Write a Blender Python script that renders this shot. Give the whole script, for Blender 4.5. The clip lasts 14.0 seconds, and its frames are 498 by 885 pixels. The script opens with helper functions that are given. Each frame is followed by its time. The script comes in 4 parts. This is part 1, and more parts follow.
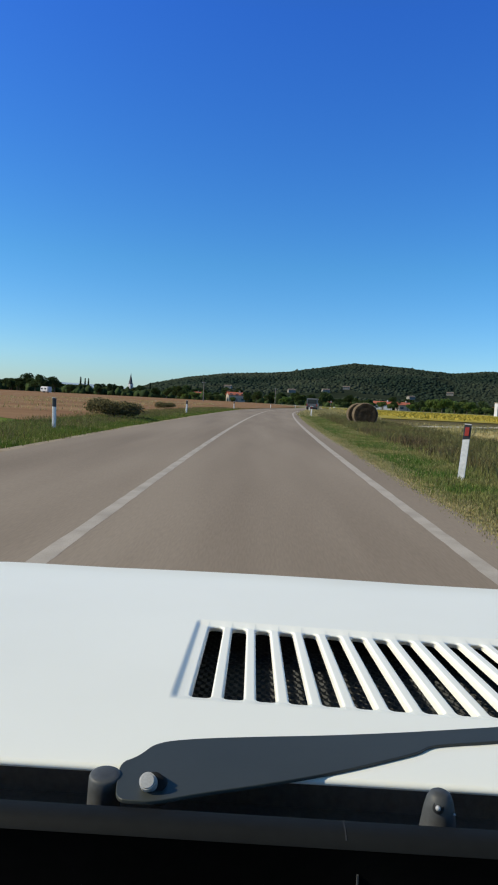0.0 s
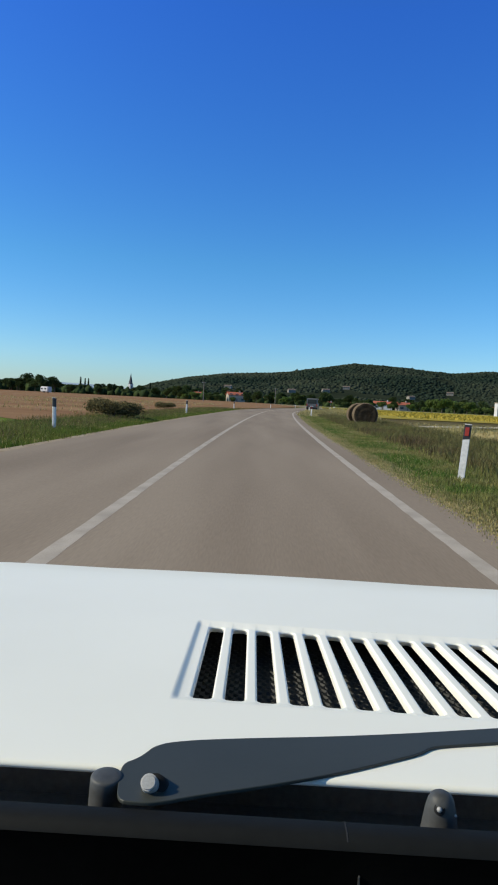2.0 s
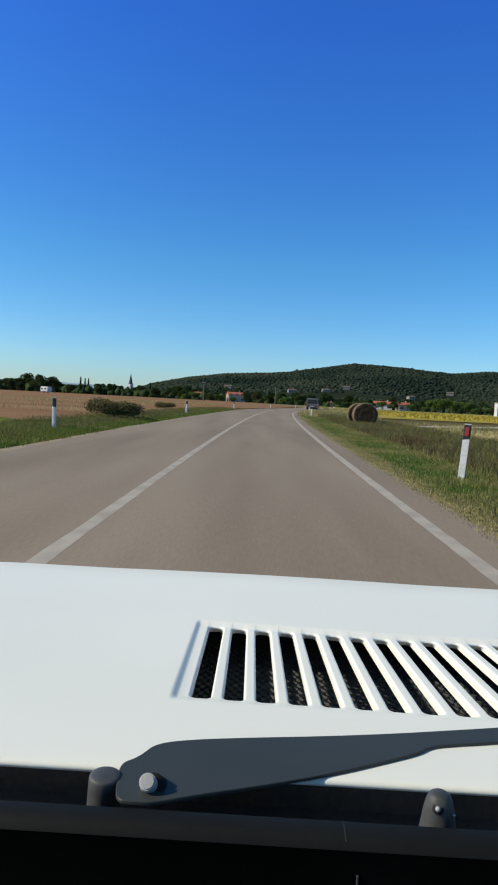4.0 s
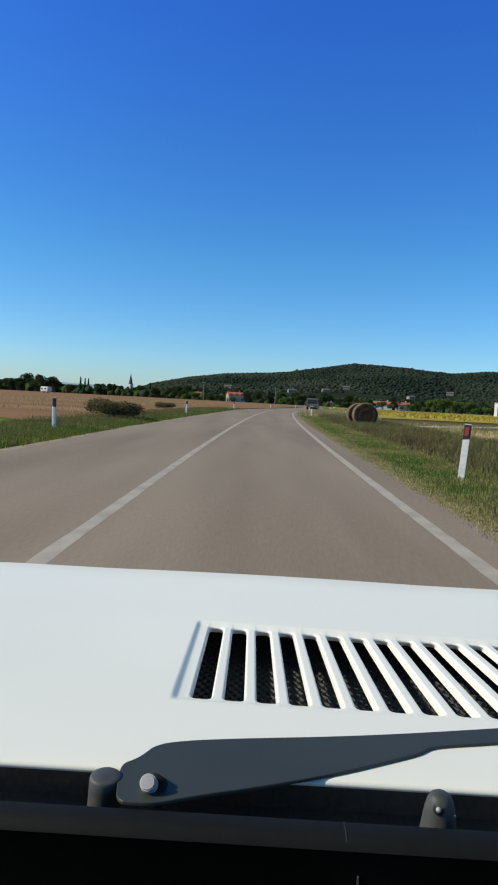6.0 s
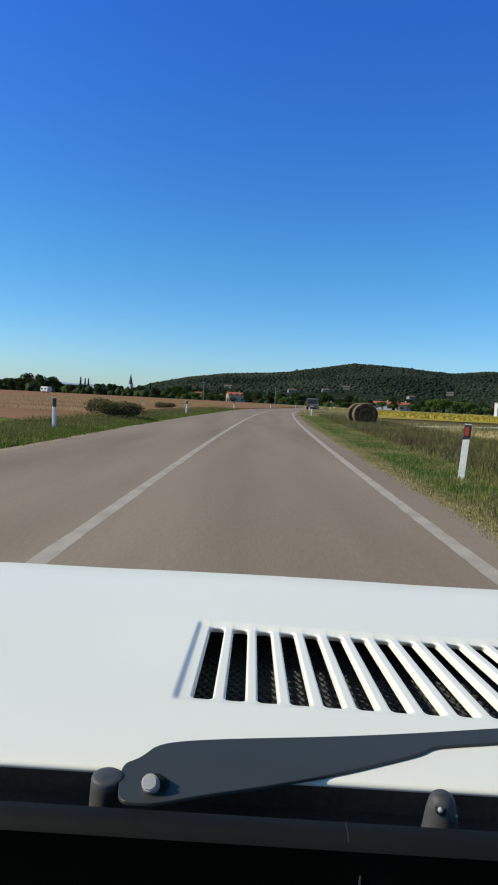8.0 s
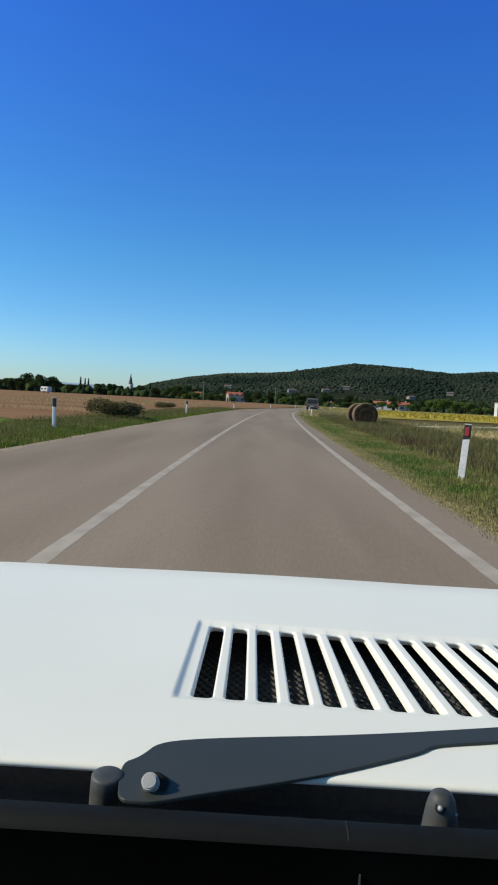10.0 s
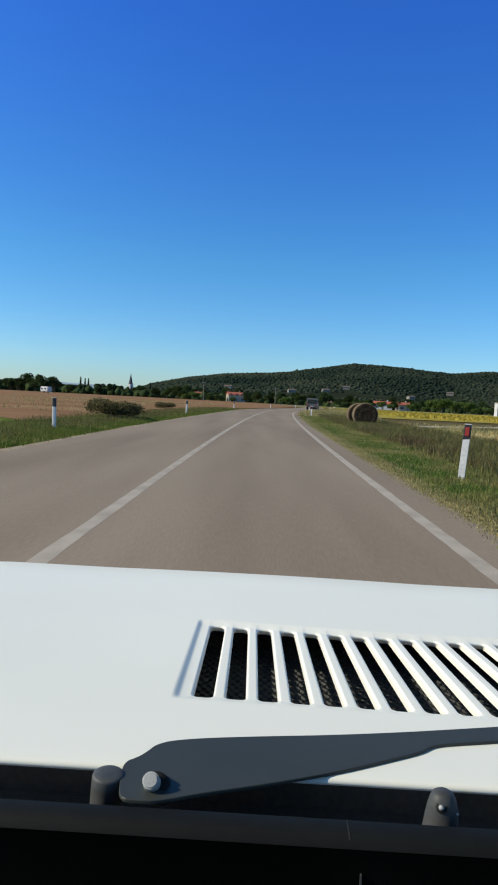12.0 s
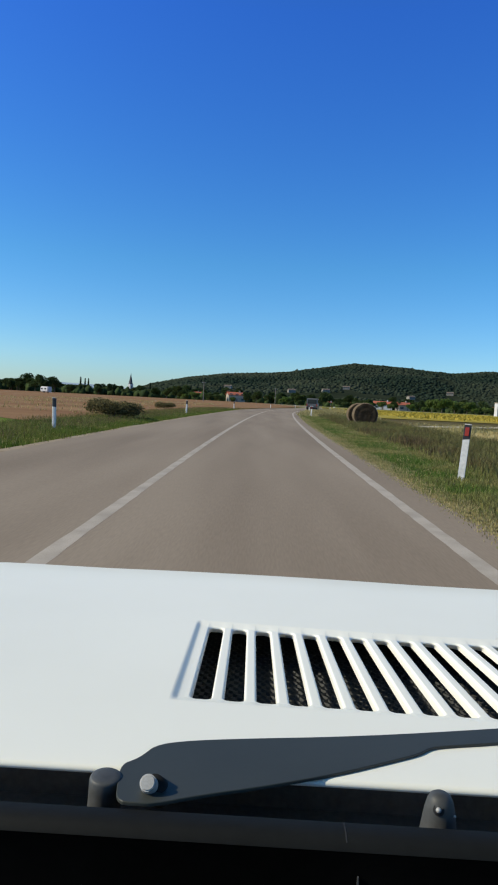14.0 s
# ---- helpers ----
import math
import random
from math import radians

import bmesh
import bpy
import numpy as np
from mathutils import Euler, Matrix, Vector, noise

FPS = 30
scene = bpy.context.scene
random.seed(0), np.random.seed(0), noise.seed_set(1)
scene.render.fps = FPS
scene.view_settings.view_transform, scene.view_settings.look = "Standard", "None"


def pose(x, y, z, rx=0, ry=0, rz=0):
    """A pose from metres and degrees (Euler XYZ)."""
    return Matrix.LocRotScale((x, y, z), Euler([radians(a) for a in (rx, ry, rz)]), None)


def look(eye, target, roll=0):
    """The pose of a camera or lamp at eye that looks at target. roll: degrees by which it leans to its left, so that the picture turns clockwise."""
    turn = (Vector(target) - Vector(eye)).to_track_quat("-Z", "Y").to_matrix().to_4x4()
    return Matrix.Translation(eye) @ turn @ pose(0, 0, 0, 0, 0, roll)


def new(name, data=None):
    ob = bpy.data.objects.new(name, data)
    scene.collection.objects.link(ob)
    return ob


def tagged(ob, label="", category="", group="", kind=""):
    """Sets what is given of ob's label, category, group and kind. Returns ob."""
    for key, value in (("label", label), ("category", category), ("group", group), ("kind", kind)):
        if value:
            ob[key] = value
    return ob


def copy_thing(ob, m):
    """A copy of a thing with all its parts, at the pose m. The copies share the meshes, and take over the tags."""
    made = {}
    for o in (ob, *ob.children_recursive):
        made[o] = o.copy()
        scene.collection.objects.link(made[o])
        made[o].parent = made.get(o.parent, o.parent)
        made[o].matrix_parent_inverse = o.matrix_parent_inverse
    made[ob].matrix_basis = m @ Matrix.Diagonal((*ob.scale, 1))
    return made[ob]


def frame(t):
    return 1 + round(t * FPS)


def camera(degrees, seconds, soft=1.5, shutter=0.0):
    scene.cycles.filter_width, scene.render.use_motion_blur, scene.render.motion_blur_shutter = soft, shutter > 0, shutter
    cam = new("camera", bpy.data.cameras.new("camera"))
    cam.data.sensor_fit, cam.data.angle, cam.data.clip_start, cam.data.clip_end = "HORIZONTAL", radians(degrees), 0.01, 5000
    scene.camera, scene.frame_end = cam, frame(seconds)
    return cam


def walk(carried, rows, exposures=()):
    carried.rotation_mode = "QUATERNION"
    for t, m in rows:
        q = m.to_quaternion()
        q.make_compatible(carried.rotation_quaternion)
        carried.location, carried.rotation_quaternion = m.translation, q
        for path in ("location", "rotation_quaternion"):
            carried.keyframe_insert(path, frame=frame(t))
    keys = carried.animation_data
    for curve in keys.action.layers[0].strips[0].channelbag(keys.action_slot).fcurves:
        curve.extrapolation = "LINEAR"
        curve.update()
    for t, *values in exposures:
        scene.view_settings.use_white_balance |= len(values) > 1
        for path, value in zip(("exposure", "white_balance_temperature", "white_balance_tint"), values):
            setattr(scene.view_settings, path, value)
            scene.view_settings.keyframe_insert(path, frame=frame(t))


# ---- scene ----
# ---------------------------------------------------------------- camera
EYE_Z = 1.2
# yaw (left +), pitch (down), roll of the fixed dashboard mount
YAW, PITCH, ROLL = 0.905, 3.69, 3.0
cam = camera(42.0, 14.0, soft=2.0)

# small shake of the mount in millimetres: seconds, sideways, upward
SHAKE = [
    (0.0, 0.5, -1.4), (0.5, 0.1, -0.9), (1.0, -0.3, -0.3), (1.5, -1.0, 0.9), (2.0, -0.7, -0.3), (2.5, -1.0, 0.0),
    (3.0, 0.0, 0.0), (4.2, 0.6, -0.9), (5.5, 1.0, -1.9), (6.0, 0.0, -0.1), (6.5, 0.4, -0.1), (7.0, -0.4, 0.1),
    (8.2, -1.6, -0.2), (9.5, -2.3, -0.3), (10.0, -1.3, -1.4), (10.5, -1.4, 0.7), (11.0, -2.9, 0.4), (11.5, -2.1, 1.1),
    (12.0, -2.1, -2.0), (12.5, -0.5, -1.2), (13.0, 0.0, -2.4), (13.5, 0.6, 0.3), (14.0, 0.0, 0.2)]


def mounted(sx, sz):
    eye = Vector((sx / 1000, 0, EYE_Z + sz / 1000))
    aim = Vector((-math.sin(radians(YAW)), math.cos(radians(YAW)), -math.tan(radians(PITCH))))
    return look(eye, eye + aim * 10, ROLL)


walk(cam, [(t, mounted(sx, sz)) for t, sx, sz in SHAKE])

# ---------------------------------------------------------------- light
SUN_EL, SUN_AZ = 33.5, 264.0     # degrees; azimuth clockwise from the road's direction (+y)
scene.view_settings.exposure = -0.06

world = bpy.data.worlds.new("sky")
scene.world = world
world.use_nodes = True
wn, wl = world.node_tree.nodes, world.node_tree.links
wn.clear()
sky = wn.new("ShaderNodeTexSky")
sky.sky_type = "NISHITA"
sky.sun_disc = False
sky.sun_elevation, sky.sun_rotation = radians(SUN_EL), radians(SUN_AZ)
sky.air_density, sky.dust_density, sky.ozone_density = 1.0, 0.3, 4.0
sat = wn.new("ShaderNodeMix")
sat.data_type, sat.blend_type = "RGBA", "MULTIPLY"
sat.inputs["Factor"].default_value = 1.0
tint = wn.new("ShaderNodeValToRGB")          # pale haze low down, deep blue above
tint.color_ramp.elements[0].color, tint.color_ramp.elements[1].color = (0.63, 0.825, 1.08, 1), (1.1, 0.92, 0.5, 1)
tint.color_ramp.elements[0].position, tint.color_ramp.elements[1].position = 0.0, 0.78
tint.color_ramp.elements.new(0.2).color = (0.615, 0.925, 1.075, 1)
tint.color_ramp.elements.new(0.5).color = (0.62, 0.83, 1.4, 1)
way = wn.new("ShaderNodeTexCoord")
sep = wn.new("ShaderNodeSeparateXYZ")
wl.new(way.outputs["Generated"], sep.inputs[0])
wl.new(sep.outputs["Z"], tint.inputs[0])
wl.new(tint.outputs[0], sat.inputs["B"])
hue = wn.new("ShaderNodeHueSaturation")
hue.inputs["Saturation"].default_value = 1.25
back = wn.new("ShaderNodeBackground")
back.inputs["Strength"].default_value = 0.145
wout = wn.new("ShaderNodeOutputWorld")
wl.new(sky.outputs[0], hue.inputs["Color"])
wl.new(hue.outputs[0], sat.inputs["A"])
wl.new(sat.outputs["Result"], back.inputs["Color"])
wl.new(back.outputs[0], wout.inputs["Surface"])

sun_data = bpy.data.lights.new("sun", "SUN")
sun_data.energy, sun_data.angle, sun_data.color = 5.0, radians(0.53), (1.0, 0.915, 0.7)
sun = new("sun", sun_data)
sun_dir = Vector((math.sin(radians(SUN_AZ)) * math.cos(radians(SUN_EL)),
                  math.cos(radians(SUN_AZ)) * math.cos(radians(SUN_EL)), math.sin(radians(SUN_EL))))
sun.matrix_world = look(sun_dir * 50, (0, 0, 0))


# ---------------------------------------------------------------- materials
def mat(name, c1, c2, scale=1.0, rough=0.7, metal=0.0, bump=0.0, fine=12.0, island=0.0, stretch=(1, 1, 1), spec=0.4, coat=0.0, edge=(0.35, 0.65), amp=0.28, thin=0.0):
    """Two colours mixed by large noise, shaded by fine noise, with fine relief; island: how far each leaf or blade varies."""
    m = bpy.data.materials.new(name)
    m.use_nodes = True
    n, l = m.node_tree.nodes, m.node_tree.links
    b = n["Principled BSDF"]
    b.inputs["Roughness"].default_value, b.inputs["Metallic"].default_value = rough, metal
    b.inputs["Specular IOR Level"].default_value = spec
    b.inputs["Coat Weight"].default_value = coat
    b.inputs["Coat Roughness"].default_value = 0.08
    geo = n.new("ShaderNodeNewGeometry")
    mp = n.new("ShaderNodeMapping")
    mp.inputs["Scale"].default_value = stretch
    l.new(geo.outputs["Position"], mp.inputs["Vector"])
    big = n.new("ShaderNodeTexNoise")
    big.inputs["Scale"].default_value, big.inputs["Detail"].default_value = scale, 4
    small = n.new("ShaderNodeTexNoise")
    small.inputs["Scale"].default_value, small.inputs["Detail"].default_value = scale * fine, 3
    for t in (big, small):
        l.new(mp.outputs[0], t.inputs["Vector"])
    ramp = n.new("ShaderNodeValToRGB")
    ramp.color_ramp.elements[0].position, ramp.color_ramp.elements[1].position = edge
    ramp.color_ramp.elements[0].color, ramp.color_ramp.elements[1].color = (*c1, 1), (*c2, 1)
    l.new(big.outputs[0], ramp.inputs[0])
    scl = n.new("ShaderNodeMapRange")
    scl.inputs["To Min"].default_value, scl.inputs["To Max"].default_value = 1 - amp, 1 + amp
    l.new(small.outputs[0], scl.inputs["Value"])
    mul = n.new("ShaderNodeMix")
    mul.data_type, mul.blend_type = "RGBA", "MULTIPLY"
    mul.inputs["Factor"].default_value = 1.0
    l.new(ramp.outputs[0], mul.inputs["A"])
    l.new(scl.outputs[0], mul.inputs["B"])
    out = mul.outputs["Result"]
    if island:
        r = n.new("ShaderNodeMapRange")
        r.inputs["To Min"].default_value, r.inputs["To Max"].default_value = 1 - island, 1 + island
        l.new(geo.outputs["Random Per Island"], r.inputs["Value"])
        mul2 = n.new("ShaderNodeMix")
        mul2.data_type, mul2.blend_type = "RGBA", "MULTIPLY"
        mul2.inputs["Factor"].default_value = 1.0
        l.new(out, mul2.inputs["A"])
        l.new(r.outputs[0], mul2.inputs["B"])
        out = mul2.outputs["Result"]
    l.new(out, b.inputs["Base Color"])
    if thin:
        # leaves and blades let light through
        tr = n.new("ShaderNodeBsdfTranslucent")
        mx = n.new("ShaderNodeMixShader")
        mx.inputs[0].default_value = thin
        l.new(out, tr.inputs["Color"])
        l.new(b.outputs[0], mx.inputs[1])
        l.new(tr.outputs[0], mx.inputs[2])
        l.new(mx.outputs[0], n["Material Output"].inputs["Surface"])
    if bump:
        bp = n.new("ShaderNodeBump")
        bp.inputs["Strength"].default_value, bp.inputs["Distance"].default_value = bump, 0.02
        l.new(small.outputs[0], bp.inputs["Height"])
        l.new(bp.outputs[0], b.inputs["Normal"])
    return m


M_ASPHALT = mat("asphalt", (0.214, 0.169, 0.126), (0.277, 0.224, 0.17), 0.7, 0.9, bump=0.06, fine=90, stretch=(1, 0.09, 1), spec=0.1, amp=0.18)
M_PAINT = mat("worn_road_paint", (0.315, 0.268, 0.21), (0.42, 0.36, 0.29), 2.6, 0.75, bump=0.2, fine=25, edge=(0.3, 0.6), amp=0.15)
M_DIRT = mat("shoulder_dirt", (0.257, 0.2, 0.141), (0.361, 0.3, 0.215), 1.5, 0.95, bump=0.6, fine=30, spec=0.03)
M_GROUND = mat("meadow_ground", (0.133, 0.15, 0.0452), (0.257, 0.225, 0.096), 0.35, 0.95, bump=0.6, fine=40, spec=0.03)
M_GREENF = mat("green_field", (0.0779, 0.13, 0.0136), (0.133, 0.185, 0.0282), 0.25, 0.9, bump=0.5, fine=30, stretch=(1, 0.4, 1), spec=0.03)
M_BROWNF = mat("stubble_field", (0.199, 0.105, 0.0542), (0.275, 0.17, 0.0881), 0.1, 0.95, bump=0.6, fine=60, stretch=(0.4, 1.6, 1), spec=0.03)
M_YELLOWF = mat("yellow_field", (0.266, 0.22, 0.0396), (0.399, 0.31, 0.0565), 0.06, 0.9, bump=0.5, fine=60, stretch=(0.4, 1, 1), spec=0.03)
M_OLIVEF = mat("olive_field", (0.0808, 0.065, 0.0282), (0.142, 0.115, 0.0452), 0.15, 0.95, bump=0.6, fine=40, stretch=(0.5, 1, 1), spec=0.03)
M_STRAWF = mat("straw_field", (0.285, 0.22, 0.0791), (0.437, 0.34, 0.147), 0.12, 0.95, bump=0.6, fine=50, stretch=(0.5, 1.4, 1), spec=0.03)
M_TRACK = mat("pale_farm_track", (0.399, 0.36, 0.282), (0.494, 0.45, 0.373), 0.5, 0.95, bump=0.4, spec=0.03)
M_GRASS = mat("verge_grass", (0.1, 0.168, 0.034), (0.3, 0.262, 0.102), 0.5, 0.8, island=0.5, spec=0.03, thin=0.4, edge=(0.4, 0.62))
M_GRASSL = mat("lush_verge_grass", (0.082, 0.14, 0.024), (0.18, 0.2, 0.05), 0.4, 0.8, island=0.45, spec=0.03, thin=0.4)
M_DRY = mat("dry_grass", (0.427, 0.36, 0.169), (0.323, 0.28, 0.124), 0.6, 0.85, island=0.4, spec=0.03, thin=0.4)
M_WEED = mat("brown_weeds", (0.142, 0.105, 0.0565), (0.19, 0.195, 0.0678), 0.35, 0.85, island=0.5, spec=0.03, thin=0.4)
M_LEAF = mat("tree_leaves", (0.038, 0.06, 0.0226), (0.0665, 0.095, 0.0339), 0.09, 0.75, island=0.5, spec=0.03, thin=0.4)
M_LEAF2 = mat("willow_leaves", (0.095, 0.15, 0.0339), (0.142, 0.19, 0.0565), 0.15, 0.75, island=0.4, spec=0.03, thin=0.4)
M_LEAF3 = mat("cypress_leaves", (0.019, 0.035, 0.0158), (0.0333, 0.055, 0.0226), 0.3, 0.8, island=0.4, spec=0.03)
M_FOREST = mat("hill_forest", (0.02, 0.031, 0.022), (0.042, 0.051, 0.034), 0.0055, 1.0, spec=0.0, island=0.2, fine=7, edge=(0.4, 0.62))
M_HILLSOIL = mat("hill_ground", (0.016, 0.023, 0.015), (0.03, 0.037, 0.024), 0.012, 1.0, spec=0.0)
# pale blue of the distant air is painted into the ridge's own colour
M_FARHILL_HAZE = mat("distant_ridge_haze", (0.24, 0.32, 0.42), (0.28, 0.36, 0.45), 0.002, 1.0)
M_BARK = mat("bark", (0.0855, 0.065, 0.0508), (0.133, 0.11, 0.0904), 2.0, 0.95, bump=0.6)
M_POSTW = mat("white_post_plastic", (0.6, 0.59, 0.56), (0.68, 0.67, 0.645), 4.0, 0.5, fine=6)
M_BLACK = mat("black_post_band", (0.019, 0.02, 0.0226), (0.0285, 0.03, 0.0339), 5.0, 0.5)
M_RED = mat("red_reflector", (0.3, 0.03, 0.022), (0.36, 0.04, 0.03), 8.0, 0.25, coat=0.6)
M_HAY = mat("hay_bale_straw", (0.114, 0.085, 0.0565), (0.18, 0.14, 0.096), 3.0, 0.95, bump=1.0, fine=14, stretch=(1, 3, 1), spec=0.03)
# the same straw, darkened in colour to put shade on the bale's ends
M_HAYEND_SHADE = mat("hay_bale_end_shade", (0.03, 0.022, 0.014), (0.055, 0.042, 0.028), 5.0, 0.95, bump=1.0, fine=14, spec=0.03)
M_WALLW = mat("white_render", (0.475, 0.47, 0.475), (0.57, 0.57, 0.588), 0.6, 0.85, bump=0.1)
M_WALLC = mat("cream_render", (0.342, 0.29, 0.226), (0.418, 0.36, 0.294), 0.6, 0.85, bump=0.1)
M_WALLT = mat("tan_render", (0.2, 0.18, 0.15), (0.27, 0.245, 0.21), 0.6, 0.85, bump=0.1)
M_ROOFT = mat("weathered_brown_tiles", (0.13, 0.09, 0.07), (0.19, 0.14, 0.11), 0.7, 0.85, bump=0.5, fine=10)
M_WALLB = mat("red_brick_render", (0.247, 0.11, 0.0791), (0.314, 0.16, 0.113), 0.8, 0.9, bump=0.2)
M_ROOF = mat("terracotta_tiles", (0.342, 0.085, 0.0452), (0.418, 0.13, 0.0735), 0.7, 0.85, bump=0.5, fine=10)
M_ROOFG = mat("grey_sheet_roof", (0.19, 0.2, 0.237), (0.266, 0.28, 0.328), 0.5, 0.5, metal=0.3)
M_DARKWIN = mat("window_pane", (0.0285, 0.035, 0.0452), (0.0475, 0.055, 0.0678), 1.0, 0.12)
M_SHUTTER = mat("green_shutter", (0.0475, 0.09, 0.0565), (0.0665, 0.12, 0.0791), 2.0, 0.6)
M_WOOD = mat("weathered_wood", (0.152, 0.13, 0.113), (0.228, 0.2, 0.181), 2.0, 0.9, bump=0.4)
M_STEEL = mat("galvanised_steel", (0.399, 0.43, 0.497), (0.494, 0.53, 0.61), 3.0, 0.45, metal=0.7)
M_CARWHITE = mat("white_car_paint", (0.77, 0.765, 0.69), (0.81, 0.805, 0.73), 1.1, 0.5, coat=0.08, fine=3, spec=0.25, amp=0.04)
M_VENTDARK = mat("engine_bay_black", (0.09, 0.09, 0.085), (0.11, 0.11, 0.105), 6.0, 0.9, spec=0.1)
M_WIRE = mat("vent_wire_mesh", (0.026, 0.028, 0.03), (0.036, 0.039, 0.041), 20.0, 0.7)
M_SLATE = mat("dark_slate", (0.0475, 0.05, 0.0621), (0.0712, 0.075, 0.0904), 0.8, 0.8)
M_RUBBER = mat("black_rubber", (0.0076, 0.008, 0.0096), (0.0123, 0.013, 0.0153), 12.0, 0.75, spec=0.2)
M_SCUTTLE = mat("scuttle_black_paint", (0.15, 0.142, 0.125), (0.18, 0.17, 0.15), 14.0, 0.8, spec=0.1)
M_SEAL = mat("windscreen_seal_rubber", (0.0064, 0.0072, 0.0074), (0.0085, 0.0095, 0.0098), 9.0, 0.7, spec=0.15)
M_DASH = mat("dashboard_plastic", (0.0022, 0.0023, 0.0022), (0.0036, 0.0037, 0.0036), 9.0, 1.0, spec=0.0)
M_ARM = mat("wiper_arm_satin_paint", (0.0335, 0.0369, 0.0325), (0.0397, 0.0435, 0.0389), 7.0, 0.5, fine=30, spec=0.3, amp=0.06)
M_STUB = mat("grey_rubber", (0.0475, 0.05, 0.052), (0.0712, 0.075, 0.0791), 30.0, 0.55, fine=4, spec=0.3)
M_CAP = mat("pivot_cap_metal", (0.342, 0.34, 0.339), (0.418, 0.42, 0.429), 60.0, 0.5, metal=0.1)
M_TYRE = mat("tyre_rubber", (0.0171, 0.018, 0.0203), (0.0285, 0.03, 0.0339), 10.0, 0.85)
M_VAN = mat("grey_van_paint", (0.1, 0.1, 0.098), (0.13, 0.13, 0.128), 1.0, 0.45, metal=0.3, coat=0.3)
M_LAMP = mat("red_tail_lamp", (0.4, 0.02, 0.02), (0.5, 0.03, 0.03), 5.0, 0.2, coat=0.8)
M_GLASSDARK = mat("tinted_glass", (0.0142, 0.018, 0.0226), (0.019, 0.024, 0.0294), 1.0, 0.06)


# ---------------------------------------------------------------- mesh helpers
def part(name, bm, material, parent=None, label="", smooth=False, m=None):
    """Links a bmesh as one mesh object, under a thing or a part where one is given."""
    me = bpy.data.meshes.new(name)
    if m is not None:
        bm.transform(m)
    bm.to_mesh(me)
    bm.free()
    me.materials.append(material)
    if smooth:
        for p in me.polygons:
            p.use_smooth = True
    ob = new(name, me)
    if parent is not None:
        ob.parent = parent
    if label:
        ob["label"] = label
    return ob


def thing(name, m, label, category, group="", kind=""):
    e = new(name)
    e.empty_display_size = 0.2
    e.matrix_world = m
    return tagged(e, label, category, group, kind)


def box(x0, y0, z0, x1, y1, z1, bevel=0.0, bm=None):
    own = bmesh.new()
    bmesh.ops.create_cube(own, size=1.0, matrix=Matrix.Translation(((x0 + x1) / 2, (y0 + y1) / 2, (z0 + z1) / 2)) @ Matrix.Diagonal((x1 - x0, y1 - y0, z1 - z0, 1)))
    if bevel:
        bmesh.ops.bevel(own, geom=own.edges[:], offset=bevel, segments=2, profile=0.6, affect="EDGES")
    return merged(bm, own)


def rod(r0, r1, a, b, seg=12, bm=None):
    own = bmesh.new()
    a, b = Vector(a), Vector(b)
    m = Matrix.Translation((a + b) / 2) @ (b - a).to_track_quat("Z", "Y").to_matrix().to_4x4()
    bmesh.ops.create_cone(own, cap_ends=True, segments=seg, radius1=r0, radius2=r1, depth=(b - a).length, matrix=m)
    return merged(bm, own)


def merged(bm, own):
    if bm is None:
        return own
    tmp = bpy.data.meshes.new("tmp")
    own.to_mesh(tmp)
    own.free()
    bm.from_mesh(tmp)
    bpy.data.meshes.remove(tmp)
    return bm


def prism(outline, z0, z1, bevel=0.0):
    """An upright prism over a plan outline."""
    bm = bmesh.new()
    f = bm.faces.new([bm.verts.new((x, y, z0)) for x, y in outline])
    up = bmesh.ops.extrude_face_region(bm, geom=[f])
    bmesh.ops.translate(bm, verts=[v for v in up["geom"] if isinstance(v, bmesh.types.BMVert)], vec=(0, 0, z1 - z0))
    bmesh.ops.recalc_face_normals(bm, faces=bm.faces[:])
    if bevel:
        top = [e for e in bm.edges if all(abs(v.co.z - z1) < 1e-6 for v in e.verts)]
        bmesh.ops.bevel(bm, geom=top, offset=bevel, segments=3, profile=0.6, affect="EDGES")
    return bm


def raw(name, verts, faces, material, smooth=False):
    me = bpy.data.meshes.new(name)
    me.from_pydata(verts, [], faces)
    me.materials.append(material)
    if smooth:
        me.polygons.foreach_set("use_smooth", [True] * len(me.polygons))
    me.update()
    return new(name, me)


# ---------------------------------------------------------------- road and land
def slope(d):
    if d < 0:
        return 0.0
    if d < 70:
        return 0.00068 * d
    if d < 130:
        return 0.00068 * d + 0.0018 * (d - 70)
    return max(-0.7, 0.196 - 0.0016 * (d - 130))


OFFS = [0.0]
for i in range(1, 900):
    OFFS.append(OFFS[-1] + slope(i - 0.5))


def off(d):
    """How far the road's line has swung to the right, d metres ahead."""
    if d <= 0:
        return 0.0
    i = min(int(d), 898)
    return OFFS[i] + (OFFS[i + 1] - OFFS[i]) * (d - i)


LEFT, CENTRE, LINE, RIGHT = -4.86, -1.51, 1.79, 2.36


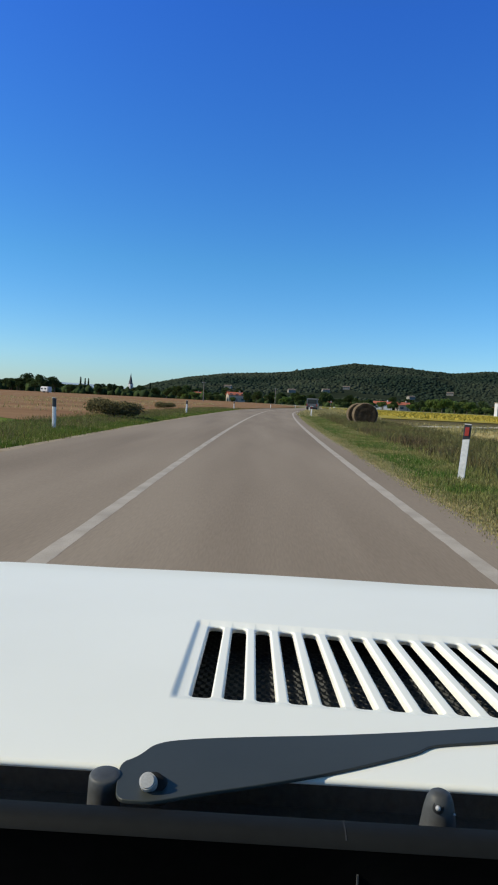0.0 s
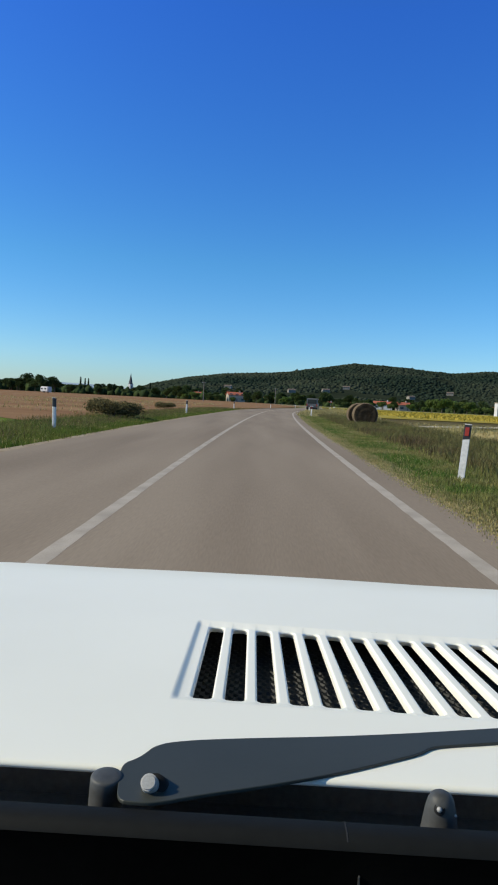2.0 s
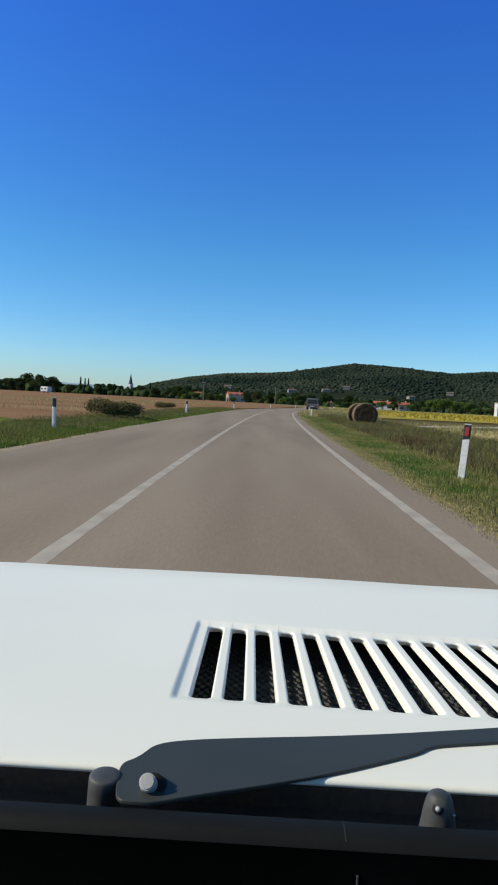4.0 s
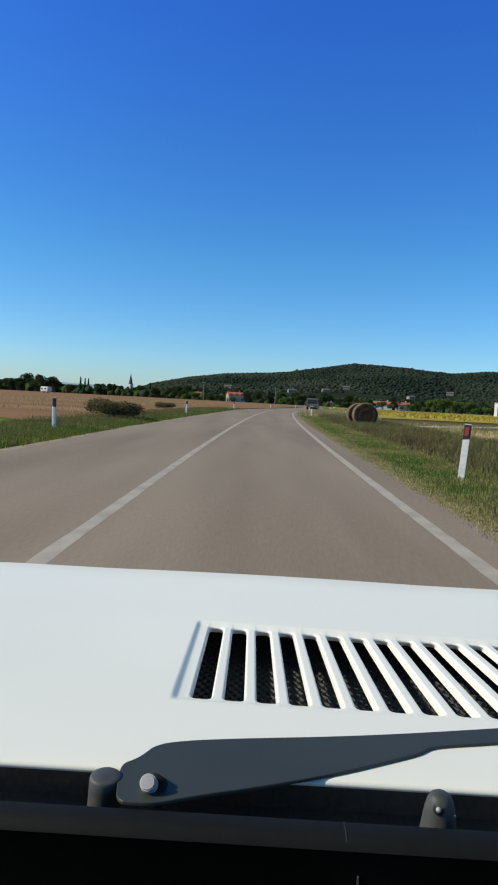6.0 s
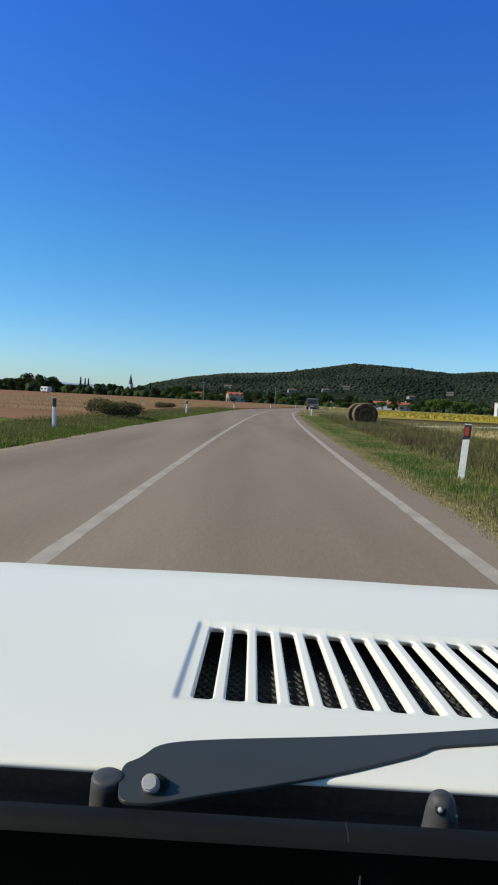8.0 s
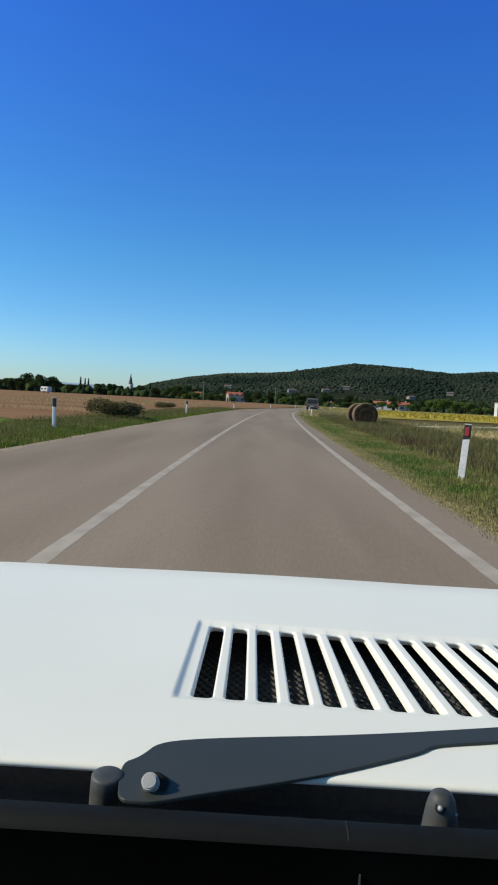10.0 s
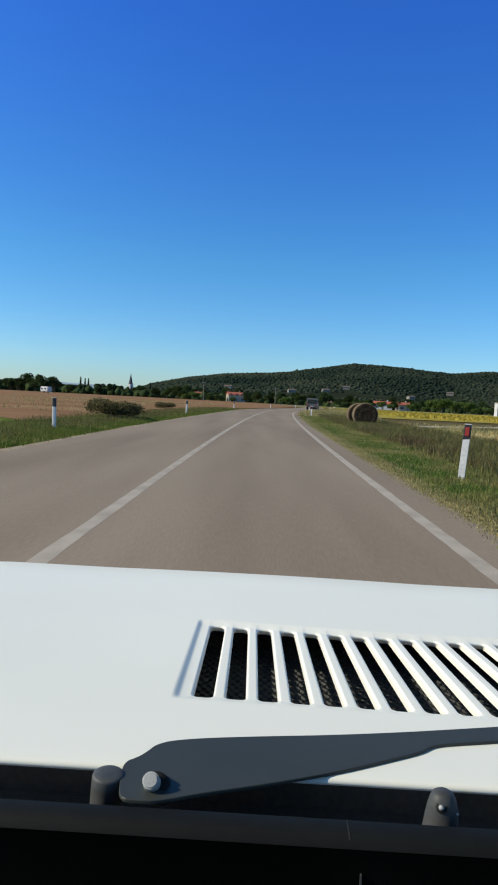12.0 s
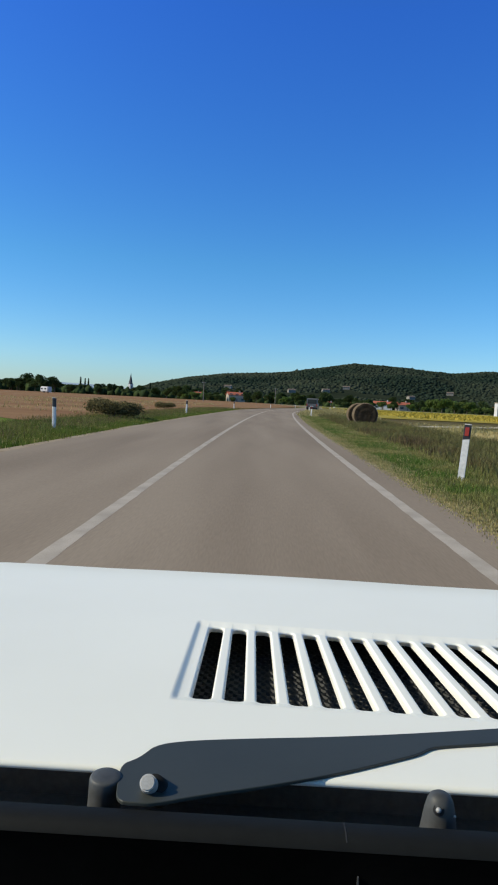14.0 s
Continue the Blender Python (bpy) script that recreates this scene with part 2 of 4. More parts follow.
def strip(name, x0, x1, z, material, d0=-80, d1=520, wave=0.0, thick=0.0, seed=3, step=2.0):
    rng = random.Random(seed)
    vs, fs = [], []
    n = int((d1 - d0) / step) + 1
    for i in range(n):
        d = d0 + i * step
        a = x0 + off(d) - (rng.random() * wave if wave else 0)
        b = x1 + off(d) + (rng.random() * wave if wave else 0)
        vs += [(a, d, z), (b, d, z)]
        if i:
            k = 2 * i
            fs.append((k - 2, k - 1, k + 1, k))
    if thick:
        m0 = len(vs)
        vs += [(x, y, z - thick) for x, y, z in vs]
        for i in range(1, n):
            k = 2 * i
            fs += [(k - 2, k, m0 + k, m0 + k - 2), (k - 1, m0 + k - 1, m0 + k + 1, k + 1)]
    return raw(name, vs, fs, material)


road = tagged(strip("road", LEFT, RIGHT, 0.0, M_ASPHALT, wave=0.05, thick=0.12), "sun-bleached grey-brown asphalt country road", "road", kind="structure")
line_c = tagged(strip("centre_line", CENTRE - 0.065, CENTRE + 0.065, 0.001, M_PAINT, wave=0.014, step=0.3, d1=260), "worn pale centre line on the asphalt", "road marking", kind="structure")
line_r = tagged(strip("edge_line", LINE - 0.07, LINE + 0.07, 0.001, M_PAINT, wave=0.014, step=0.3, d1=260, seed=9), "worn pale edge line along the verge", "road marking", kind="structure")
shoulder_r = tagged(strip("shoulder", RIGHT - 0.1, RIGHT + 0.12, -0.008, M_DIRT, wave=0.16, seed=5), "crumbling dusty road shoulder", "shoulder", kind="structure")
shoulder_l = tagged(strip("shoulder", LEFT - 0.25, LEFT + 0.1, -0.008, M_DIRT, wave=0.12, seed=6), "narrow dusty shoulder below the grass", "shoulder", kind="structure")


def build_ground():
    """One sheet to the horizon, finer near the road."""
    xs = [-4500, -2500, -1200, -600, -300, -150, -80, -40] + [-30 + 2 * i for i in range(41)] + [70, 110, 170, 300, 600, 1200, 2500, 4500]
    ys = [-1500, -500, -150, -60] + [-40 + 4 * i for i in range(60)] + [240, 320, 450, 700, 1200, 2500, 4500]
    vs = []
    for y in ys:
        for x in xs:
            r = x - off(y)
            z = -0.06
            if 2.9 < r < 40 and -50 < y < 210:
                z += 0.05 * noise.noise((x * 0.25, y * 0.2, 0))
            if -40 < r < -6 and -50 < y < 210:
                z += 0.06 * noise.noise((x * 0.2, y * 0.15, 4))
            vs.append((x, y, z))
    w = len(xs)
    fs = [(j * w + i, j * w + i + 1, (j + 1) * w + i + 1, (j + 1) * w + i) for j in range(len(ys) - 1) for i in range(w - 1)]
    return raw("ground", vs, fs, M_GROUND, True)


ground = tagged(build_ground(), "flat farmland ground of mixed dry grass and soil", "ground", kind="structure")


def field(name, outline, z, material, label):
    bm = bmesh.new()
    bm.faces.new([bm.verts.new((x, y, z)) for x, y in outline])
    bmesh.ops.triangulate(bm, faces=bm.faces[:])
    return tagged(part(name, bm, material), label, "field", kind="structure")


field("field_green", [(-8.5, -60), (-320, -60), (-320, 60), (-34, 50), (-8.8, 24)], 0.03, M_GREENF, "bright green young crop field beside the road")
field("field_stubble", [(-8.6, 23.6), (-33, 49), (-320, 58), (-700, 300), (-500, 520), (0, 400), (14, 215), (2, 120), (-6, 70)], 0.05, M_BROWNF, "reddish-brown dry stubble field")
field("field_straw", [(8.2, -60), (8.2, 30), (21, 52), (70, 62), (300, 62), (300, -60)], 0.04, M_STRAWF, "pale mown straw field with green tinge")
field("farm_track", [(6.8, 38.5), (21, 53), (70, 64), (70, 66), (20.5, 56), (6.5, 41)], 0.06, M_TRACK, "pale dusty farm track between the fields")
field("field_olive", [(7.2, 43), (20.5, 57.5), (70, 67.5), (320, 68), (320, 76), (40, 75), (8.2, 66)], 0.05, M_OLIVEF, "olive-brown fallow strip of dry weeds")
field("field_yellow", [(8.6, 68), (40, 77), (320, 78), (420, 300), (120, 310), (40, 255), (24, 170), (13, 118)], 0.09, M_YELLOWF, "ripe golden-yellow soya field")


def grass(name, count, place, h0, h1, width, material, label, seed, tuft=6, spread=0.12):
    """Tufts of bent blades; place(rng) gives the foot of a tuft."""
    rng = random.Random(seed)
    vs, fs = [], []
    for _ in range(count):
        spot = place(rng)
        if spot is None:
            continue
        x, y = spot
        r = x - off(y)
        fade = max(0.3, min(1.0, min(abs(r - 2.3), abs(r + 5.0)) / 0.7))
        grow = 0.6 + 0.8 * (0.5 + 0.5 * noise.noise((x * 0.35, y * 0.25, seed)))
        for _ in range(tuft):
            a = rng.random() * 6.283
            px, py = x + rng.gauss(0, spread), y + rng.gauss(0, spread)
            h = rng.uniform(h0, h1) * grow * fade
            lx, ly = rng.gauss(0, 0.55) * h, rng.gauss(0, 0.55) * h
            cx, cy = math.cos(a) * width / 2, math.sin(a) * width / 2
            k = len(vs)
            vs += [(px - cx, py - cy, -0.08), (px + cx, py + cy, -0.08), (px + lx * 0.4 + cx * 0.7, py + ly * 0.4 + cy * 0.7, h * 0.6), (px + lx * 0.4 - cx * 0.7, py + ly * 0.4 - cy * 0.7, h * 0.6), (px + lx, py + ly, h)]
            fs += [(k, k + 1, k + 2, k + 3), (k + 3, k + 2, k + 4)]
    ob = raw(name, vs, fs, material)
    return tagged(ob, label, "grass", kind="stuff")


def beside(lo, hi, d0, d1, power=1.6):
    def place(rng):
        d = d0 + (d1 - d0) * rng.random() ** power
        return rng.uniform(lo, hi) + off(d), d
    return place


grass("verge_grass_short", 26000, beside(2.42, 5.8, 2.5, 75), 0.02, 0.085, 0.012, M_GRASS, "short green grass on the road verge", 11)
grass("verge_fringe", 7000, beside(2.32, 2.75, 2.5, 60), 0.02, 0.09, 0.011, M_DRY, "pale dry grass fringe along the asphalt", 22, tuft=5, spread=0.07)
grass("verge_grass_dry", 9000, beside(2.36, 5.8, 2.5, 80), 0.02, 0.07, 0.01, M_DRY, "dry yellowed grass among the green", 12, tuft=5)
grass("verge_weeds", 11000, beside(4.5, 8.8, 8, 85, 1.25), 0.1, 0.34, 0.02, M_WEED, "tall brown and olive weeds along the ditch", 13, spread=0.2)
grass("verge_grass_tall", 5600, beside(4.6, 8.2, 4, 70, 1.3), 0.06, 0.2, 0.018, M_GRASS, "tall green grass along the ditch", 14, spread=0.2)
grass("verge_grass_far", 2600, beside(2.8, 10.0, 60, 190, 1.0), 0.12, 0.4, 0.07, M_DRY, "dry grass along the bend", 15, spread=0.35)
grass("verge_grass_opposite", 20000, beside(-8.8, -5.2, 8, 80, 1.3), 0.03, 0.13, 0.015, M_GRASSL, "green grass on the opposite verge", 16)
grass("verge_dry_opposite", 1800, beside(-8.8, -5.15, 8, 110, 1.2), 0.03, 0.13, 0.015, M_DRY, "dry yellow grass on the opposite verge", 17, tuft=5)
grass("verge_weeds_opposite", 3600, beside(-9.4, -5.9, 12, 90, 1.2), 0.06, 0.24, 0.018, M_WEED, "olive and brown weeds on the opposite verge", 23, spread=0.2)
grass("stubble_tufts", 900, lambda r: (r.uniform(-1, 0) * 30 - 9, r.uniform(34, 150)), 0.08, 0.28, 0.06, M_DRY, "dry tufts in the stubble field", 18, spread=0.4)
grass("straw_tufts", 4200, beside(8, 40, 8, 52, 1.0), 0.05, 0.25, 0.04, M_DRY, "loose straw tufts on the mown field", 19, spread=0.3)
grass("crop_tufts", 5200, lambda r: (r.uniform(12, 110) + 6, r.uniform(80, 200)), 0.15, 0.5, 0.16, M_YELLOWF, "golden soya plants in the field", 20, tuft=5, spread=0.6)


# ---------------------------------------------------------------- hills and woods
FOCAL = 1149.0
# skyline: tangent of the bearing, tangent of the height
SKY = [(-1.2, 0.0), (-0.26, 0.002), (-0.2, 0.009), (-0.168, 0.0195), (-0.116, 0.031), (-0.055, 0.0395), (0.032, 0.0455), (0.1, 0.057),
       (0.137, 0.0635), (0.171, 0.0632), (0.206, 0.062), (0.25, 0.059), (0.293, 0.0565), (0.337, 0.061), (0.5, 0.062), (0.8, 0.055), (1.3, 0.04)]
SKY_X, SKY_Y = [p[0] for p in SKY], [p[1] for p in SKY]


def hill_z(x, y):
    b = x / y
    ridge = float(np.interp(b, SKY_X, SKY_Y)) * 2000 - 3
    t = (y - 700) / 1300
    if t <= 0 or ridge < 0:
        return -2.0
    s = min(1.0, t)
    s = s * s * (3 - 2 * s)
    fold = 0.75 + 0.5 * noise.noise((x * 0.003, y * 0.003, 2.0))
    back = 1.0 if y <= 2050 else max(0.0, 1 - (y - 2050) / 900)
    return ridge * s * (fold + (1 - fold) * s ** 3) * back - 1.0


def build_hill():
    vs, fs, cols = [], [], 110
    rows = [650 + 50 * i for i in range(46)]
    for y in rows:
        for i in range(cols + 1):
            x = y * (-0.45 + 1.75 * i / cols)
            vs.append((x, y, hill_z(x, y)))
    w = cols + 1
    for j in range(len(rows) - 1):
        for i in range(cols):
            fs.append((j * w + i, j * w + i + 1, (j + 1) * w + i + 1, (j + 1) * w + i))
    return raw("hill", vs, fs, M_HILLSOIL, True)


tagged(build_hill(), "long low wooded hill behind the village", "hill", kind="structure")


def ico():
    bm = bmesh.new()
    bmesh.ops.create_icosphere(bm, subdivisions=1, radius=1.0)
    bm.verts.ensure_lookup_table()
    v = np.array([p.co[:] for p in bm.verts])
    f = [[p.index for p in q.verts] for q in bm.faces]
    bm.free()
    return v, np.array(f)


def scatter(name, spots, material, label, seed):
    """Ragged crowns, joined: every spot is x, y, z, radius, height."""
    rng = np.random.RandomState(seed)
    v0, f0 = ico()
    V, Fc = [], []
    for k, (x, y, z, r, h) in enumerate(spots):
        v = v0 * rng.uniform(0.65, 1.3, (len(v0), 1))
        V.append(v * np.array([r, r, h]) + np.array([x, y, z + h * 0.5]))
        Fc.append(f0 + k * len(v0))
    V, Fc = np.concatenate(V), np.concatenate(Fc)
    return tagged(raw(name, V.tolist(), Fc.tolist(), material, True), label, "trees", kind="stuff")


# houses up the slope: bearing, distance, turn
SLOPE_HOUSES = [(112, 1180, 10), (148, 1260, -8), (262, 1200, 25), (330, 1290, -15), (52, 1150, 12), (-60, 1180, -12)]


def before_house(x, y):
    return any(abs(x - px / FOCAL * d) < 13 and -70 < y - d < 12 for px, d, _ in SLOPE_HOUSES)


rng_h = random.Random(21)
spots = []
while len(spots) < 40000:
    y = 760 + 1290 * rng_h.random() ** 0.55
    x = y * rng_h.uniform(-0.26, 0.75)
    z = hill_z(x, y)
    if z < 1:
        continue
    if before_house(x, y):
        continue
    # clearings on the slope
    if noise.noise((x * 0.006, y * 0.004, 9)) > 0.36 and y < 1600:
        continue
    r = rng_h.uniform(1.45, 2.3) ** 2 * (0.8 + 0.4 * (y - 760) / 1290)
    spots.append((x, y, z - 1.1, r, r * rng_h.uniform(0.55, 0.85)))
for i in range(420):
    x = 2030 * (-0.24 + 1.0 * i / 420) + rng_h.uniform(-3, 3)
    z = hill_z(x, 2030)
    if z > 1:
        r = rng_h.uniform(2.5, 6) if rng_h.random() < 0.8 else rng_h.uniform(5.5, 8)
        spots.append((x, 2030, z - 1.5, r, r * rng_h.uniform(0.7, 1.3)))
scatter("hill_forest", spots, M_FOREST, "dense dark green mixed wood covering the hill", 31)


def build_ridge(y, x0, x1, height, seed):
    vs, fs, n = [], [], 80
    for i in range(n + 1):
        x = x0 + (x1 - x0) * i / n
        h = height * (0.55 + 0.6 * abs(noise.noise((x * 0.0012, seed, 0))) + 0.12 * noise.noise((x * 0.006, seed, 1)))
        vs += [(x, y, -5), (x, y + 60, h), (x, y + 400, -5)]
        if i:
            k = 3 * i
            fs += [(k - 3, k, k + 1, k - 2), (k - 2, k + 1, k + 2, k - 1)]
    return raw("mountain_ridge", vs, fs, M_FARHILL_HAZE, True)


tagged(build_ridge(4300, -3800, -300, 75, 5.0), "mountains on the horizon with haze painted in as faint blue", "mountains", kind="structure")


# ---------------------------------------------------------------- trees
def leaf_cloud(rng, lobes, n, size, drop=0.0):
    bm = bmesh.new()
    for _ in range(n):
        c, r = lobes[rng.randrange(len(lobes))]
        d = Vector((rng.gauss(0, 1), rng.gauss(0, 1), rng.gauss(0, 1))).normalized()
        p = c + Vector((d.x * r.x, d.y * r.y, d.z * r.z)) * rng.uniform(0.6, 1.05)
        a = Vector((rng.gauss(0, 1), rng.gauss(0, 1), rng.gauss(0, 0.6))).normalized()
        b = a.orthogonal().normalized()
        s = size * rng.uniform(0.5, 1.3)
        q = [p + a * s, p + b * s * 0.7, p - a * s * 0.8, p - b * s * 0.6 - Vector((0, 0, drop * s))]
        bm.faces.new([bm.verts.new(v) for v in q])
    return bm


def build_tree(height, width, seed, leaves=M_LEAF, label="dark green broadleaf tree at the field's edge", n=2200, drop=0.0, category="tree"):
    rng = random.Random(seed)
    t = thing("tree", Matrix(), label, category)
    bm = rod(height * 0.03, height * 0.018, (0, 0, -0.3), (0.1, 0, height * 0.45), 8)
    lobes = [(Vector((0, 0, height * 0.62)), Vector((width * 0.36, width * 0.36, height * 0.33)))]
    for i in range(11):
        a = i * 0.9 + rng.random()
        tip = Vector((math.cos(a) * width * 0.3, math.sin(a) * width * 0.3, height * rng.uniform(0.42, 0.82)))
        rod(height * 0.012, height * 0.004, (0.05, 0, height * rng.uniform(0.25, 0.42)), tip, 5, bm)
        k = rng.uniform(0.18, 0.3)
        lobes.append((tip, Vector((width * k, width * k, height * k * 0.75))))
    part("trunk", bm, M_BARK, t)
    part("crown", leaf_cloud(rng, lobes, int(n * 1.6), height * 0.05, drop), leaves, t)
    return t


def build_cypress(height, seed):
    rng = random.Random(seed)
    t = thing("tree", Matrix(), "slender dark cypress above the hedges", "tree")
    part("trunk", rod(0.2, 0.1, (0, 0, -0.3), (0, 0, height * 0.3), 8), M_BARK, t)
    lobes = [(Vector((0, 0, height * (0.15 + 0.11 * i))), Vector((0.9 - 0.09 * i,) * 2 + (height * 0.09,))) for i in range(8)]
    part("crown", leaf_cloud(rng, lobes, 600, 0.45), M_LEAF3, t)
    return t


def build_bush(height, width, seed, leaves, label):
    rng = random.Random(seed)
    t = thing("bush", Matrix(), label, "bush")
    bm = rod(0.03, 0.015, (0, 0, -0.1), (0, 0, height * 0.5), 6)
    lobes = []
    for i in range(7):
        a = i * 0.9
        tip = Vector((math.cos(a) * width * 0.3, math.sin(a) * width * 0.25, height * rng.uniform(0.4, 0.7)))
        rod(0.02, 0.008, (0, 0, 0), tip, 5, bm)
        lobes.append((tip, Vector((width * 0.22, width * 0.2, height * 0.3))))
    part("stems", bm, M_BARK, t)
    part("foliage", leaf_cloud(rng, lobes, 5200, height * 0.05), leaves, t)
    return t


def bearing(px, d):
    """x at distance d for a bearing, given as 1149 times its tangent from the road's direction."""
    return px / FOCAL * d


kinds = [build_tree(9, 8, 1), build_tree(8, 9, 2, label="round dark green tree at the field's edge"), build_tree(10, 7, 3), build_tree(7, 7.5, 4, label="spreading olive-green tree by the fields"), build_tree(11, 10, 5, n=1200)]
willow = build_tree(8, 9, 6, M_LEAF2, "light green willow with hanging foliage by the field", 1400, 1.2)
cypress = build_cypress(11, 7)
used = set()


def plant(src, x, y, s=1.0, turn=0.0, group="", z=0.0):
    m = Matrix.Translation((x, y, z)) @ Matrix.Rotation(turn, 4, "Z")
    if src.name not in used:
        used.add(src.name)
        src.matrix_basis = m @ Matrix.Diagonal((s, s, s, 1))
        ob = src
    else:
        ob = copy_thing(src, m)
        ob.scale = (s, s, s)
    if group:
        ob["group"] = group
    return ob


rng_t = random.Random(77)
# tree belt beyond the left-hand fields: bearing, height
for px in range(-760, -165, 13):
    d = rng_t.uniform(390, 450)
    h = rng_t.uniform(17, 26) if px < -330 else rng_t.uniform(13, 19)
    src = kinds[rng_t.randrange(5)]
    plant(src, bearing(px, d), d, h / FOCAL * d / 9, rng_t.random() * 6, "trees along the field's far edge")
for px, h, d in ((-445, 20, 360), (-430, 18, 350), (-388, 25, 340), (-368, 23, 345), (-403, 21, 350), (-340, 17, 370), (-290, 15, 380)):
    plant(kinds[(px * 7) % 5], bearing(px, d), d, h / FOCAL * d / 9, px, "trees along the field's far edge")
for px in (-322, -314, -308, -198):
    plant(cypress, bearing(px, 520), 520, 1.0 + 0.1 * (px % 3), px, "cypresses")
# belt of trees at the hill's foot
for i in range(95):
    px = -170 + 640 * i / 95 + rng_t.uniform(-5, 5)
    d = rng_t.uniform(350, 620)
    h = rng_t.uniform(11, 22)
    plant(kinds[rng_t.randrange(5)], bearing(px, d), d, h / FOCAL * d / 9, rng_t.random() * 6, "trees at the hill's foot")
for px, h, d in ((190, 13, 312), (228, 12, 314), (262, 14, 308), (300, 25, 310), (318, 27, 305), (340, 24, 315), (362, 23, 320), (45, 15, 330)):
    plant(willow, bearing(px, d), d, h / FOCAL * d / 8, px, "willows by the field")

for i in range(26):
    px, d = rng_t.uniform(-140, 450), rng_t.uniform(340, 400)
    plant(willow if i % 2 else kinds[3], bearing(px, d), d, rng_t.uniform(8, 15) / FOCAL * d / 8, px, "small trees round the village")
# low hedgerows under the belts
hedge = []
for i in range(1100):
    if i % 2:
        px, d = rng_t.uniform(-800, -160), rng_t.uniform(395, 470)
    else:
        px, d = rng_t.uniform(-170, 520), rng_t.uniform(400, 640)
    r = rng_t.uniform(1.6, 3.6)
    hedge.append((bearing(px, d), d, -0.3, r, r * rng_t.uniform(0.8, 1.3)))
scatter("hedgerow", hedge, M_LEAF, "dark hedgerows along the field edges", 33)

M_BUSH = mat("bush_leaves", (0.095, 0.085, 0.0396), (0.142, 0.125, 0.0565), 1.5, 0.8, island=0.4, spec=0.03, thin=0.4)
b1 = build_bush(1.05, 2.8, 41, M_BUSH, "dull grey-green bush in the roadside grass")
b1.matrix_world = Matrix.Translation((-7.0, 31, -0.05))
b2 = copy_thing(b1, pose(-9.2, 62, -0.05, 0, 0, 70))
b2.scale = (0.8, 0.8, 0.7)


# ---------------------------------------------------------------- roadside posts
def build_post(label):
    t = thing("delineator_post", Matrix(), label, "marker post", "delineator posts")
    body = [(-0.055, -0.035), (0.055, -0.035), (0.06, -0.01), (0.03, 0.04), (-0.03, 0.04), (-0.06, -0.01)]
    shaft = prism(body, -0.15, 0.76)
    part("shaft", shaft, M_POSTW, t)
    band = prism([(x * 1.04, y * 1.04) for x, y in body], 0.74, 1.0)
    for v in band.verts:
        if v.co.z > 0.9:
            v.co.z += 0.25 * v.co.x
        else:
            v.co.z += 0.18 * v.co.x
    b = part("band", band, M_BLACK, t, "black slanted band")
    part("reflector", box(-0.036, -0.05, 0.8, 0.036, -0.034, 0.955, 0.006), M_RED, b, "red reflector")
    part("cap", prism([(x * 1.06, y * 1.06) for x, y in body], 1.0, 1.012), M_POSTW, t)
    return t


post = build_post("white plastic marker post with red reflector and black band")
post.matrix_world = pose(3.6, 11.5, -0.02, 0, 3.5, -24)
for d, x, lean in ((62, 3.5, 0), (92, 3.5, -2), (118, 3.6, 1), (145, 3.6, 0), (175, 3.6, 2), (-38, 3.5, 2), (205, 3.6, 0)):
    copy_thing(post, pose(x + off(d), d, -0.03, 0, lean, -20))
for d, x, lean in ((19.5, -6.36, 1), (47, -6.15, -1), (85, -6.2, 1), (125, -6.2, 0), (-15, -6.3, 1), (165, -6.2, 0)):
    copy_thing(post, pose(x + off(d), d, -0.03, 0, lean, 176))


# ---------------------------------------------------------------- hay bales
def build_bale():
    t = thing("hay_bale", Matrix(), "weathered brown round hay bale on the field edge", "hay bale", "hay bales")
    rng = random.Random(4)
    bm = bmesh.new()
    r, half, seg = 0.78, 0.7, 40
    prof = [(-half, r * 0.93), (-half * 0.94, r), (-half * 0.5, r * 1.01), (0, r * 1.015), (half * 0.5, r * 1.01), (half * 0.94, r), (half, r * 0.93)]
    rings = []
    for x, rr in prof:
        rings.append([bm.verts.new((x, math.cos(a) * rr * (1 + rng.uniform(-0.012, 0.012)), r + math.sin(a) * rr * (1 + rng.uniform(-0.012, 0.012)) * (0.97 if math.sin(a) < 0 else 1))) for a in [6.2832 * k / seg for k in range(seg)]])
    for p, q in zip(rings, rings[1:]):
        for k in range(seg):
            bm.faces.new((p[k], p[(k + 1) % seg], q[(k + 1) % seg], q[k]))
    part("wrap", bm, M_HAY, t, smooth=True)
    for sx in (-1, 1):
        end = bmesh.new()
        prev = None
        for j, (rr, dx) in enumerate(((0.93, 0.0), (0.8, 0.015), (0.6, 0.0), (0.42, 0.016), (0.2, 0.0))):
            ring = [end.verts.new((sx * (half + dx + rng.uniform(0, 0.012)), math.cos(a) * rr * r, r + math.sin(a) * rr * r)) for a in [6.2832 * k / seg for k in range(seg)]]
            if prev:
                for k in range(seg):
                    end.faces.new((prev[k], prev[(k + 1) % seg], ring[(k + 1) % seg], ring[k]))
            prev = ring
        end.faces.new(prev)
        bmesh.ops.recalc_face_normals(end, faces=end.faces[:])
        part("end_face", end, M_HAYEND_SHADE, t, "coiled straw end with its shade painted dark")
    return t


bale = build_bale()
bale.matrix_world = pose(6.7, 42.0, -0.12, 0, 0, 86)
copy_thing(bale, pose(6.6, 44.0, -0.14, 0, 0, 86))


